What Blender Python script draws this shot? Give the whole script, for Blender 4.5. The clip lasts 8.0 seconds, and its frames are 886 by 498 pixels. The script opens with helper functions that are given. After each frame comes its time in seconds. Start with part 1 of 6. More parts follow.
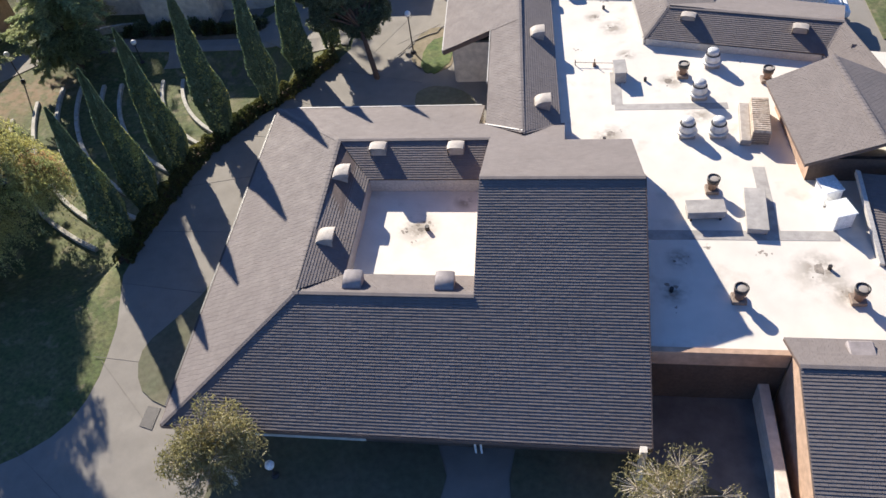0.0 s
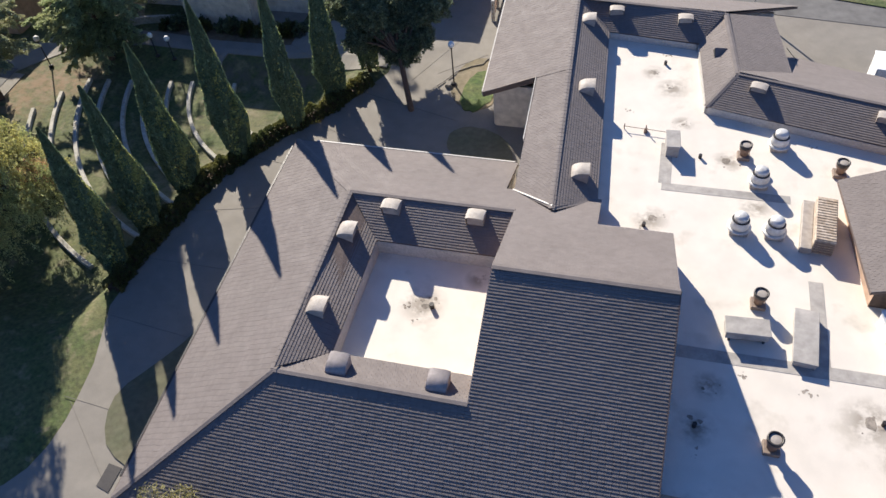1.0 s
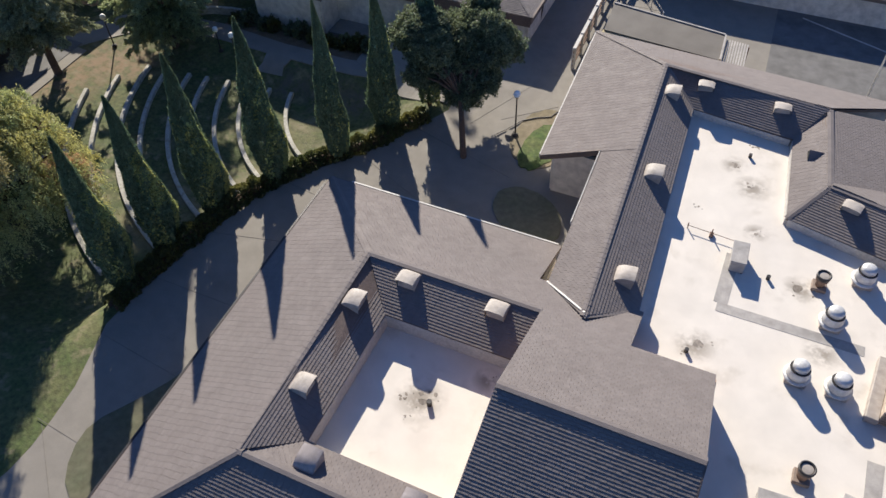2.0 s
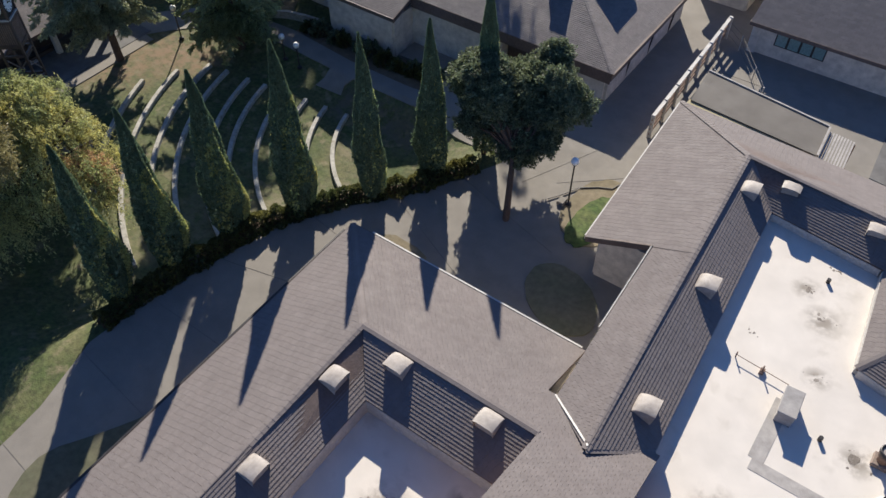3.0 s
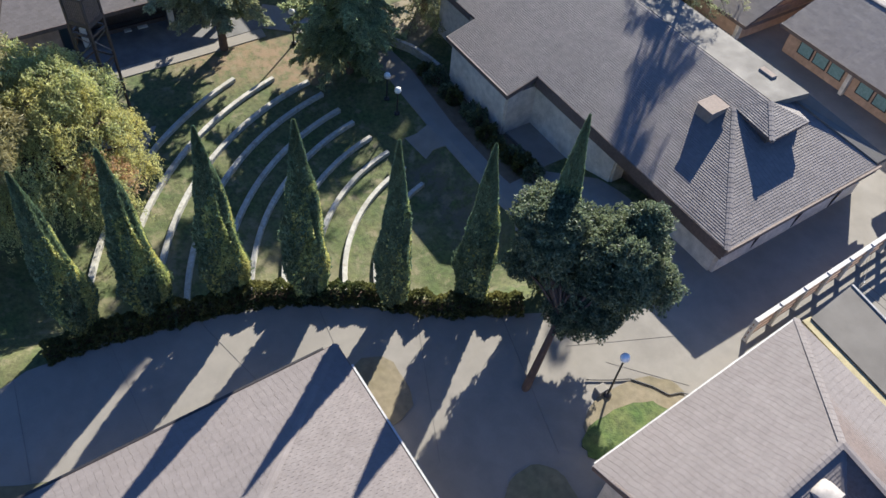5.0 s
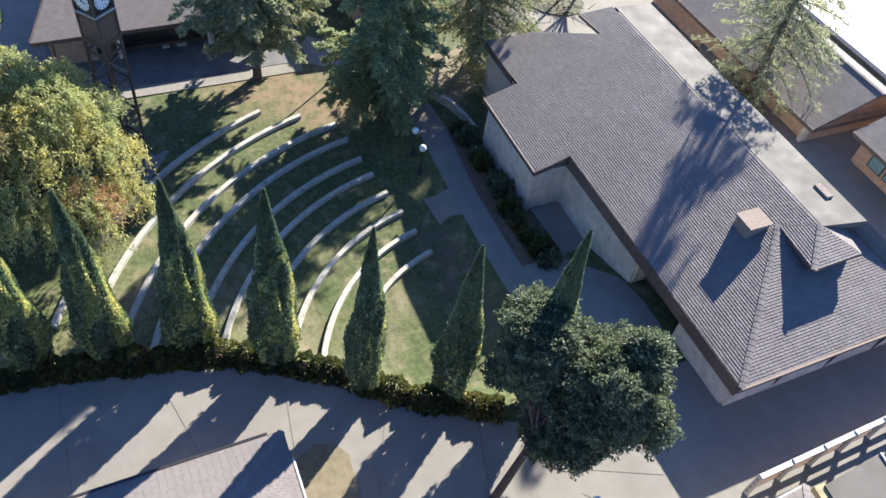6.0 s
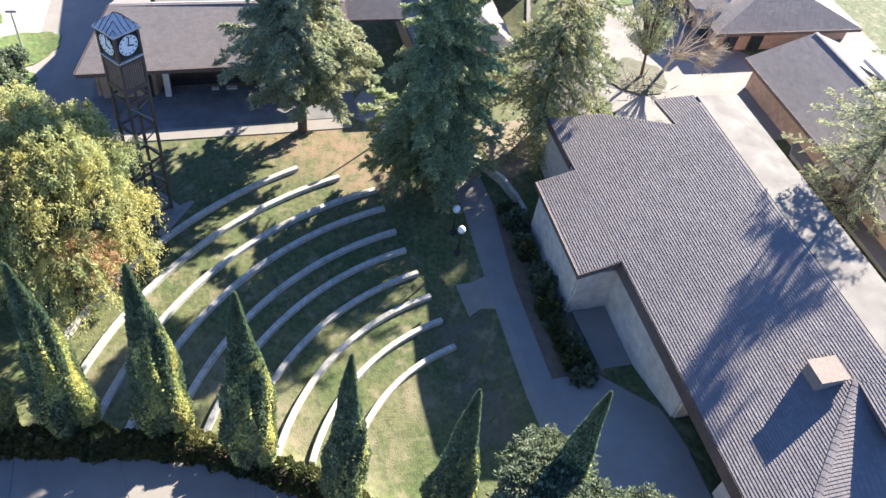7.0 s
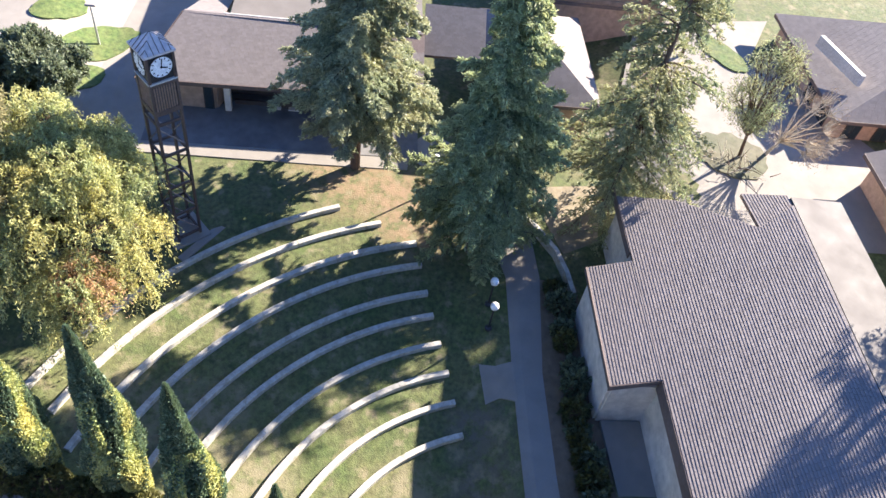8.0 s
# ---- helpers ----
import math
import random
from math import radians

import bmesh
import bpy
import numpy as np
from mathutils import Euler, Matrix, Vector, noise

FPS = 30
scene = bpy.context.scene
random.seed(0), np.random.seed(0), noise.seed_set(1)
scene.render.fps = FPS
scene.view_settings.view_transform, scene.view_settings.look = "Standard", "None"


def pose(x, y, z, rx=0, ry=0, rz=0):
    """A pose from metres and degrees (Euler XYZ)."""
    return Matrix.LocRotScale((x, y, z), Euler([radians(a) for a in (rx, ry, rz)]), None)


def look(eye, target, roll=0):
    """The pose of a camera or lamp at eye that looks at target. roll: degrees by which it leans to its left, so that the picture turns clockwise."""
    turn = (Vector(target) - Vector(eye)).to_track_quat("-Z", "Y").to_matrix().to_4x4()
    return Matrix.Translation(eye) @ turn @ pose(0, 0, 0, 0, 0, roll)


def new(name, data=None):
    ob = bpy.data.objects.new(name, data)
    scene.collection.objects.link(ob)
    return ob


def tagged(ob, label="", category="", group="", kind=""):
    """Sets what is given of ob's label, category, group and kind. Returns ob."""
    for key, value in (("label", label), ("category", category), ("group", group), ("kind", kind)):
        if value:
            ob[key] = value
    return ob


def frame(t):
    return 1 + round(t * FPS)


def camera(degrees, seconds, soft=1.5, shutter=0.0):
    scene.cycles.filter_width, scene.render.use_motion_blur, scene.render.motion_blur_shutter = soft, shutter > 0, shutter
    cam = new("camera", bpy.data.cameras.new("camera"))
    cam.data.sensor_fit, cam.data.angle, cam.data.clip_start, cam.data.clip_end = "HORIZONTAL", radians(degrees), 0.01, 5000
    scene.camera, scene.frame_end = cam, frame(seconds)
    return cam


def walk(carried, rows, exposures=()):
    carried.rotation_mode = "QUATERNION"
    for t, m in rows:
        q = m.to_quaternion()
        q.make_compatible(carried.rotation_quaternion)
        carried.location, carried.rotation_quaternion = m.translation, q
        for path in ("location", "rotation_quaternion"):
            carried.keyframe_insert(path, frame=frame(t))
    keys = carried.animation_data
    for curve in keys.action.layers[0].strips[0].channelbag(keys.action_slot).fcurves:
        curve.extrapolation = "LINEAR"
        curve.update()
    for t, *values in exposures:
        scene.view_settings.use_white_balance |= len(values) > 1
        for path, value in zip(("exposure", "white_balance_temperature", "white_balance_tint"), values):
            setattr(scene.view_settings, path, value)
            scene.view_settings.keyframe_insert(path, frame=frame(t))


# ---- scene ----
# ---- camera and walk ----
cam = camera(60.0, 8.0)
ROWS = [
    (0.0, 1.112, -0.474, 34.256, 42.189, 6.111, 6.383),
    (0.5, 1.587, 3.021, 34.252, 41.732, 5.590, 9.423),
    (1.0, 2.017, 6.471, 34.286, 41.385, 4.288, 13.778),
    (1.5, 2.246, 9.839, 34.412, 41.057, 2.884, 18.930),
    (3.0, 2.535, 19.750, 33.082, 41.686, 0.113, 35.787),
    (3.5, 1.899, 22.917, 33.030, 41.258, -0.950, 41.237),
    (4.0, 1.332, 25.887, 33.021, 40.864, -2.006, 46.851),
    (5.5, -1.826, 34.672, 32.901, 39.973, -5.512, 62.127),
    (6.0, -2.966, 37.172, 32.827, 40.747, -6.607, 66.900),
    (6.5, -4.667, 39.412, 32.536, 41.750, -7.018, 71.272),
    (7.0, -7.239, 41.669, 31.961, 42.136, -6.966, 76.025),
    (7.5, -9.674, 43.956, 31.708, 41.918, -7.122, 81.666),
    (8.0, -11.799, 46.227, 31.787, 41.168, -7.523, 88.141),
]
EXPOSURE = ((0.0, 1.36, 6600, 11), (1.5, 1.18, 6550, 10), (3.0, 1.03, 6500, 10), (3.5, 1.07, 6500, 10), (4.2, 1.33, 6350, 9), (5.5, 1.87, 6200, 8), (6.0, 2.06, 6200, 9), (6.5, 2.32, 6250, 10), (7.0, 2.49, 6400, 12), (8.0, 2.59, 6600, 15))
walk(cam, [(t, pose(x, y, z, rx, ry, rz)) for t, x, y, z, rx, ry, rz in ROWS], EXPOSURE)

# ---- sky and sun ----
SUN_AZ, SUN_EL = 125.5, 25.0
world = bpy.data.worlds.new("sky")
scene.world = world
world.use_nodes = True
wn = world.node_tree
sky = wn.nodes.new("ShaderNodeTexSky")
sky.sky_type = "NISHITA"
sky.sun_disc = False
sky.sun_elevation = radians(SUN_EL)
sky.sun_rotation = radians(90 - SUN_AZ)
sky.air_density, sky.dust_density, sky.ozone_density = 0.7, 0.2, 4.0
background = wn.nodes["Background"]
background.inputs["Strength"].default_value = 0.062
clear = wn.nodes.new("ShaderNodeMix")
clear.data_type, clear.blend_type = "RGBA", "MULTIPLY"
clear.inputs[0].default_value = 1.0
clear.inputs[7].default_value = (0.80, 0.97, 1.24, 1)
wn.links.new(sky.outputs["Color"], clear.inputs[6])
wn.links.new(clear.outputs[2], background.inputs["Color"])
sun_data = bpy.data.lights.new("sun", "SUN")
sun_data.energy, sun_data.angle, sun_data.color = 4.3, radians(0.6), (1.0, 0.93, 0.81)
sun = new("sun", sun_data)
toward = Vector((math.cos(radians(SUN_AZ)) * math.cos(radians(SUN_EL)), math.sin(radians(SUN_AZ)) * math.cos(radians(SUN_EL)), math.sin(radians(SUN_EL))))
sun.matrix_world = look(toward * 200, (0, 0, 0))


# ---- materials ----
def material(name, colour, second=None, rough=0.85, grain=8.0, patch=0.35, bump=0.3, metal=0.0, spots=None, island=0.0, random_shade=0.0, transmit=0.0, vary=0.2, grit=60.0, dist=0.03, worn=()):
    """Base colour varied at a fine and a broad scale, with relief. island: shade by piece; random_shade: shade by object."""
    m = bpy.data.materials.new(name)
    m.use_nodes = True
    nt = m.node_tree
    nodes, link = nt.nodes, nt.links.new
    bsdf = nodes["Principled BSDF"]
    bsdf.inputs["Roughness"].default_value = rough
    bsdf.inputs["Metallic"].default_value = metal
    coord = nodes.new("ShaderNodeTexCoord")
    geo = nodes.new("ShaderNodeNewGeometry")
    place = geo.outputs["Position"]

    def tex(scale, detail=4.0, roughness=0.6):
        n = nodes.new("ShaderNodeTexNoise")
        n.inputs["Scale"].default_value, n.inputs["Detail"].default_value, n.inputs["Roughness"].default_value = scale, detail, roughness
        link(place, n.inputs["Vector"])
        return n.outputs["Fac"]

    def mix(fac, a, b, mode="MIX"):
        n = nodes.new("ShaderNodeMix")
        n.data_type, n.blend_type = "RGBA", mode
        for sock, v in ((n.inputs[0], fac), (n.inputs[6], a), (n.inputs[7], b)):
            if isinstance(v, (int, float)):
                sock.default_value = v
            elif isinstance(v, tuple):
                sock.default_value = (*v, 1) if len(v) == 3 else v
            else:
                link(v, sock)
        return n.outputs[2]

    def ramp(fac, lo, hi, a=0.0, b=1.0):
        n = nodes.new("ShaderNodeMapRange")
        for i, v in zip((1, 2, 3, 4), (lo, hi, a, b)):
            n.inputs[i].default_value = v
        link(fac, n.inputs[0])
        return n.outputs[0]

    second = second or tuple(c * 0.72 for c in colour)
    broad = ramp(tex(patch), 0.35, 0.65)
    col = mix(broad, colour, second)
    fine = ramp(tex(grain), 0.3, 0.7, 1 - vary, 1 + vary)
    n = nodes.new("ShaderNodeVectorMath")
    n.operation = "SCALE"
    link(col, n.inputs[0])
    link(fine, n.inputs[3])
    col = n.outputs[0]
    grits = ramp(tex(grit, 2.0), 0.3, 0.7, 0.86, 1.14)
    n = nodes.new("ShaderNodeVectorMath")
    n.operation = "SCALE"
    link(col, n.inputs[0])
    link(grits, n.inputs[3])
    col = n.outputs[0]
    for x, y, r, amount, tone in worn:
        n = nodes.new("ShaderNodeVectorMath")
        n.operation = "DISTANCE"
        flat_place = nodes.new("ShaderNodeVectorMath")
        flat_place.operation = "MULTIPLY"
        link(place, flat_place.inputs[0])
        flat_place.inputs[1].default_value = (1, 1, 0)
        link(flat_place.outputs[0], n.inputs[0])
        n.inputs[1].default_value = (x, y, 0)
        near = ramp(n.outputs["Value"], r * 0.3, r * 1.25, 1.0, 0.0)
        rough_edge = nodes.new("ShaderNodeMath")
        rough_edge.operation = "MULTIPLY"
        link(near, rough_edge.inputs[0])
        link(ramp(tex(1.3, 6.0, 0.7), 0.40, 0.56, 0.08, amount), rough_edge.inputs[1])
        col = mix(rough_edge.outputs[0], col, tone)
    if spots:
        scale, lo, hi, tone = spots
        col = mix(ramp(tex(scale, 5.0), lo, hi), col, tone)
    if island:
        n = nodes.new("ShaderNodeVectorMath")
        n.operation = "SCALE"
        link(col, n.inputs[0])
        link(ramp(geo.outputs["Random Per Island"], 0, 1, 1 - island, 1 + island), n.inputs[3])
        col = n.outputs[0]
    if random_shade:
        info = nodes.new("ShaderNodeObjectInfo")
        n = nodes.new("ShaderNodeVectorMath")
        n.operation = "SCALE"
        link(col, n.inputs[0])
        link(ramp(info.outputs["Random"], 0, 1, 1 - random_shade, 1 + random_shade), n.inputs[3])
        col = n.outputs[0]
    link(col, bsdf.inputs["Base Color"])
    link(ramp(tex(grain * 0.7), 0.3, 0.7, max(0.0, rough - 0.1), min(1.0, rough + 0.08)), bsdf.inputs["Roughness"])
    if bump:
        b = nodes.new("ShaderNodeBump")
        b.inputs["Strength"].default_value, b.inputs["Distance"].default_value = bump, dist
        link(tex(grit * 0.5, 5.0), b.inputs["Height"])
        link(b.outputs["Normal"], bsdf.inputs["Normal"])
    if transmit:
        tr = nodes.new("ShaderNodeBsdfTranslucent")
        link(col, tr.inputs["Color"])
        mx = nodes.new("ShaderNodeMixShader")
        mx.inputs[0].default_value = transmit
        link(bsdf.outputs[0], mx.inputs[1])
        link(tr.outputs[0], mx.inputs[2])
        link(mx.outputs[0], nodes["Material Output"].inputs["Surface"])
    return m


SHINGLE = material("roof shingle", (0.190, 0.163, 0.153), (0.171, 0.147, 0.138), rough=0.9, grain=2.0, patch=0.22, vary=0.06, island=0.05, bump=0.35)
OLD_SHINGLE = material("weathered tan shingle", (0.20, 0.172, 0.155), (0.18, 0.155, 0.14), rough=0.9, grain=2.0, patch=0.10, vary=0.06, island=0.09, bump=0.25)
JOINT = material("paving joint", (0.19, 0.172, 0.15), rough=0.95)
HALL_SHINGLE = material("grey-brown hall shingle", (0.196, 0.166, 0.154), (0.174, 0.148, 0.138), rough=0.78, grain=2.0, patch=0.22, vary=0.07, island=0.09, bump=0.35)
FASCIA = material("brown fascia", (0.15, 0.108, 0.092), rough=0.75)
GUTTER = material("white gutter", (0.52, 0.49, 0.45), (0.42, 0.40, 0.37), rough=0.6)
DIRT = (0.20, 0.165, 0.125)
STAINED = tuple((x, y, r, 0.75, DIRT) for x, y, r in ((7.8, 41.2, 0.8), (4.4, 47.5, 0.9), (3.2, 49.0, 0.7), (3.8, 36.0, 0.9), (6.5, 24.0, 0.8), (7.0, 26.2, 0.7), (13.6, 25.6, 1.2), (14.6, 24.0, 0.9), (5.2, 44.2, 0.6), (-6.8, 28.5, 1.1), (-4.4, 30.6, 0.6), (9.2, 37.8, 0.8)))
MEMBRANE = material("white roof membrane", (0.70, 0.645, 0.57), (0.655, 0.60, 0.53), rough=0.8, grain=0.8, patch=0.12, vary=0.06, spots=(0.5, 0.58, 0.82, (0.46, 0.41, 0.34)), bump=0.1, worn=STAINED)
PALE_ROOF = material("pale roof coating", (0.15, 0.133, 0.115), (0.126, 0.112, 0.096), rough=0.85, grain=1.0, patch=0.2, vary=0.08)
MEMBRANE_GREY = material("grey roof coating", (0.40, 0.37, 0.34), (0.33, 0.31, 0.29), rough=0.85, grain=2.0)
STUCCO = material("cream stucco", (0.62, 0.57, 0.50), (0.55, 0.50, 0.44), rough=0.9, grain=2.0, bump=0.4)
BRICK_WALL = material("tan wall", (0.46, 0.31, 0.22), (0.40, 0.27, 0.19), rough=0.9, grain=2.5, bump=0.4)
# Brown walls; also stands for porch shade and a shrub-darkened stretch.
BROWN_SHADE_WALL = material("brown wall and painted shade", (0.10, 0.07, 0.055), rough=0.85)
CONCRETE = material("concrete", (0.245, 0.222, 0.19), (0.215, 0.195, 0.168), rough=0.9, grain=1.0, patch=0.16, vary=0.09, spots=(0.5, 0.58, 0.8, (0.20, 0.18, 0.155)))
BENCH_CONCRETE = material("bench concrete", (0.46, 0.435, 0.375), (0.38, 0.36, 0.305), rough=0.9, grain=4.0, patch=0.8, spots=(2.2, 0.52, 0.72, (0.27, 0.24, 0.18)))
ASPHALT = material("asphalt", (0.16, 0.155, 0.15), (0.13, 0.125, 0.12), rough=0.95, grain=1.0)
NEEDLES, STRAW, BARE_EARTH = (0.25, 0.165, 0.10), (0.22, 0.185, 0.115), (0.12, 0.105, 0.08)
WORN = ((-47.0, 45.6, 3.6, 0.85, NEEDLES), (-45.2, 49.2, 3.2, 0.9, NEEDLES), (-42.6, 50.2, 2.4, 0.8, NEEDLES), (-26.8, 42.6, 2.2, 0.8, STRAW), (-29.8, 39.6, 2.6, 0.8, STRAW), (-24.4, 46.6, 2.0, 0.8, STRAW), (-30.6, 35.6, 2.4, 0.8, STRAW), (-27.2, 49.6, 1.6, 0.7, STRAW), (-30.4, 53.1, 2.0, 0.9, BARE_EARTH), (-27.4, 53.2, 2.0, 0.9, BARE_EARTH), (-24.6, 53.2, 2.0, 0.9, BARE_EARTH))
GRASS_GROUND = material("lawn", (0.068, 0.093, 0.027), (0.108, 0.11, 0.043), rough=0.95, grain=3.6, patch=0.5, vary=0.42, spots=(1.1, 0.55, 0.71, (0.205, 0.175, 0.10)), bump=0.6, grit=22.0, dist=0.06, worn=WORN)
SOIL = material("soil", (0.13, 0.09, 0.055), (0.17, 0.12, 0.075), rough=0.95, grain=3.0, bump=0.6)
MOTTLED = material("flaking cream paint", (0.50, 0.42, 0.34), (0.36, 0.28, 0.21), rough=0.9, grain=6.0, patch=2.5, vary=0.35)
LEDGE = material("cream ledge paint", (0.42, 0.35, 0.19), (0.36, 0.30, 0.165), rough=0.85, grain=2.0)
VENT = material("painted vent metal", (0.37, 0.325, 0.285), (0.33, 0.29, 0.255), rough=0.7, grain=3.0)
GALV = material("galvanised metal", (0.62, 0.62, 0.62), (0.5, 0.5, 0.5), rough=0.42, metal=0.7)
FAN_METAL = material("weathered aluminium", (0.66, 0.65, 0.63), (0.52, 0.51, 0.49), rough=0.5, grain=5.0, metal=0.25)
DARK_METAL = material("dark metal", (0.05, 0.045, 0.045), rough=0.5, metal=0.3)
BLACK = material("black hollow", (0.012, 0.012, 0.012), rough=0.9)
RUST = material("weathered wood", (0.26, 0.17, 0.12), (0.2, 0.13, 0.1), rough=0.9)
BROWN_STEEL = material("brown steel", (0.10, 0.065, 0.052), rough=0.6)
PALE_STEEL = material("weathered brace steel", (0.24, 0.20, 0.18), (0.19, 0.155, 0.14), rough=0.6, grain=5.0)
CAP_PAINT = material("chalky roof paint", (0.50, 0.45, 0.43), (0.44, 0.395, 0.375), rough=0.75, grain=4.0)
PALE_WOOD = material("pale weathered wood", (0.26, 0.20, 0.16), (0.22, 0.17, 0.135), rough=0.9)
# Teal base colour paints in the sky's reflection on the panes.
SKY_GLASS = material("window glass with painted sky", (0.20, 0.32, 0.32), (0.17, 0.28, 0.28), rough=0.12, bump=0.0)
WHITE = material("white enamel", (0.82, 0.82, 0.8), (0.78, 0.78, 0.76), rough=0.35, bump=0.0)
GLOBE = material("opal globe", (0.85, 0.84, 0.80), (0.82, 0.81, 0.77), rough=0.6, bump=0.0)
BARK = material("bark", (0.12, 0.075, 0.05), (0.09, 0.06, 0.045), rough=0.95, grain=6.0, bump=0.9)
PALE_BARK = material("pale bark", (0.55, 0.48, 0.38), (0.44, 0.38, 0.29), rough=0.9, grain=6.0)
GLASS = material("window glass", (0.03, 0.045, 0.05), (0.03, 0.04, 0.045), rough=0.06, bump=0.0)


def leaf(name, a, b, island=0.35, transmit=0.42):
    return material(name, a, b, rough=0.6, grain=1.5, patch=0.5, bump=0.0, island=island, transmit=transmit)


CYPRESS_LEAF = leaf("cypress leaf", (0.125, 0.18, 0.105), (0.15, 0.205, 0.11), transmit=0.25)
IVY_LEAF = leaf("ivy leaf", (0.30, 0.36, 0.14), (0.52, 0.48, 0.16))
OAK_LEAF = leaf("oak leaf", (0.125, 0.16, 0.095), (0.165, 0.19, 0.105), island=0.5)
WILLOW_LEAF = leaf("willow leaf", (0.36, 0.40, 0.18), (0.54, 0.49, 0.18), island=0.45)
REDWOOD_LEAF = leaf("redwood needles", (0.31, 0.345, 0.20), (0.40, 0.39, 0.22))
PINE_LEAF = leaf("pine needles", (0.25, 0.295, 0.15), (0.36, 0.34, 0.17))
FIR_LEAF = leaf("dark redwood needles", (0.30, 0.36, 0.19), (0.38, 0.40, 0.20), transmit=0.55)
PALE_LEAF = leaf("pale leaf", (0.25, 0.235, 0.105), (0.31, 0.27, 0.125))
HEDGE_LEAF = leaf("hedge leaf", (0.06, 0.08, 0.03), (0.15, 0.14, 0.045))
RUST_LEAF = leaf("rusty willow leaf", (0.60, 0.36, 0.20), (0.50, 0.36, 0.20))
DRY_NEEDLE = material("dry needles", (0.30, 0.20, 0.115), (0.36, 0.26, 0.15), rough=0.95, grain=2.5, island=0.25, bump=0.0)
GROUND_COVER = material("dark ground cover", (0.10, 0.105, 0.06), (0.14, 0.125, 0.08), rough=0.95, grain=3.0, bump=0.6)


# ---- mesh helpers ----
def thing(name, place=(0, 0, 0), label="", category="", group="", kind=""):
    ob = new(name)
    ob.location = place
    ob.empty_display_size = 0.2
    return tagged(ob, label, category, group, kind)


def mesh_of(name, verts, faces, mat, smooth=False):
    me = bpy.data.meshes.new(name)
    me.from_pydata([tuple(v) for v in verts], [], [tuple(f) for f in faces])
    me.materials.append(mat)
    if smooth:
        me.polygons.foreach_set("use_smooth", [True] * len(me.polygons))
    me.update()
    return me


def raw(name, verts, faces, mat, parent=None, label="", kind="", smooth=False):
    ob = new(name, mesh_of(name, verts, faces, mat, smooth))
    if parent is not None:
        ob.parent = parent
    return tagged(ob, label, kind=kind)


def part(name, bm, mat, parent=None, label="", smooth=False):
    me = bpy.data.meshes.new(name)
    bmesh.ops.recalc_face_normals(bm, faces=bm.faces)
    bm.to_mesh(me)
    bm.free()
    me.materials.append(mat)
    if smooth:
        me.polygons.foreach_set("use_smooth", [True] * len(me.polygons))
    ob = new(name, me)
    if parent is not None:
        ob.parent = parent
    return tagged(ob, label)


def box(bm, x0, y0, z0, x1, y1, z1, m=None, bevel=0.0):
    got = bmesh.ops.create_cube(bm, size=1.0, matrix=Matrix.Translation(((x0 + x1) / 2, (y0 + y1) / 2, (z0 + z1) / 2)) @ Matrix.Diagonal((x1 - x0, y1 - y0, z1 - z0, 1)))
    vs = got["verts"]
    if bevel:
        es = list({e for v in vs for e in v.link_edges})
        r = bmesh.ops.bevel(bm, geom=es, offset=bevel, segments=1, affect="EDGES")
        vs = list({v for f in r["faces"] for v in f.verts} | {v for v in vs if v.is_valid})
    if m is not None:
        bmesh.ops.transform(bm, matrix=m, verts=vs)
    return bm


def boxed(*a, **k):
    return box(bmesh.new(), *a, **k)


def tube(bm, a, b, r0, r1=None, n=10):
    a, b = Vector(a), Vector(b)
    d = b - a
    m = Matrix.Translation((a + b) / 2) @ d.to_track_quat("Z", "Y").to_matrix().to_4x4()
    bmesh.ops.create_cone(bm, cap_ends=True, segments=n, radius1=r0, radius2=r0 if r1 is None else r1, depth=d.length, matrix=m)
    return bm


class Sticks:
    """Many tapered sticks gathered into one mesh."""

    def __init__(self):
        self.verts, self.faces = [], []

    def add(self, a, b, r0, r1=None, n=6):
        a, b = Vector(a), Vector(b)
        d = (b - a).normalized()
        s = d.orthogonal().normalized()
        t = d.cross(s)
        r1 = r0 if r1 is None else r1
        i = len(self.verts)
        for p, r in ((a, r0), (b, r1)):
            for k in range(n):
                q = p + (s * math.cos(2 * math.pi * k / n) + t * math.sin(2 * math.pi * k / n)) * r
                self.verts.append((q.x, q.y, q.z))
        for k in range(n):
            self.faces.append((i + k, i + (k + 1) % n, i + n + (k + 1) % n, i + n + k))
        self.faces.append(tuple(i + n + k for k in range(n)))


def lathe(bm, profile, n=20, at=(0, 0, 0)):
    rings = []
    for r, z in profile:
        rings.append([bm.verts.new((at[0] + r * math.cos(2 * math.pi * i / n), at[1] + r * math.sin(2 * math.pi * i / n), at[2] + z)) for i in range(n)])
    for p, q in zip(rings, rings[1:]):
        for i in range(n):
            bm.faces.new((p[i], p[(i + 1) % n], q[(i + 1) % n], q[i]))
    for ring, flip in ((rings[0], True), (rings[-1], False)):
        if profile[0 if flip else -1][0] > 0.001:
            bm.faces.new(ring[::-1] if flip else ring)
    return bm


def bar(bm, a, b, w, h):
    """A square bar from a to b."""
    a, b = Vector(a), Vector(b)
    d = b - a
    m = Matrix.Translation((a + b) / 2) @ d.to_track_quat("Z", "Y").to_matrix().to_4x4()
    bmesh.ops.create_cube(bm, size=1.0, matrix=m @ Matrix.Diagonal((w, h, d.length, 1)))
    return bm


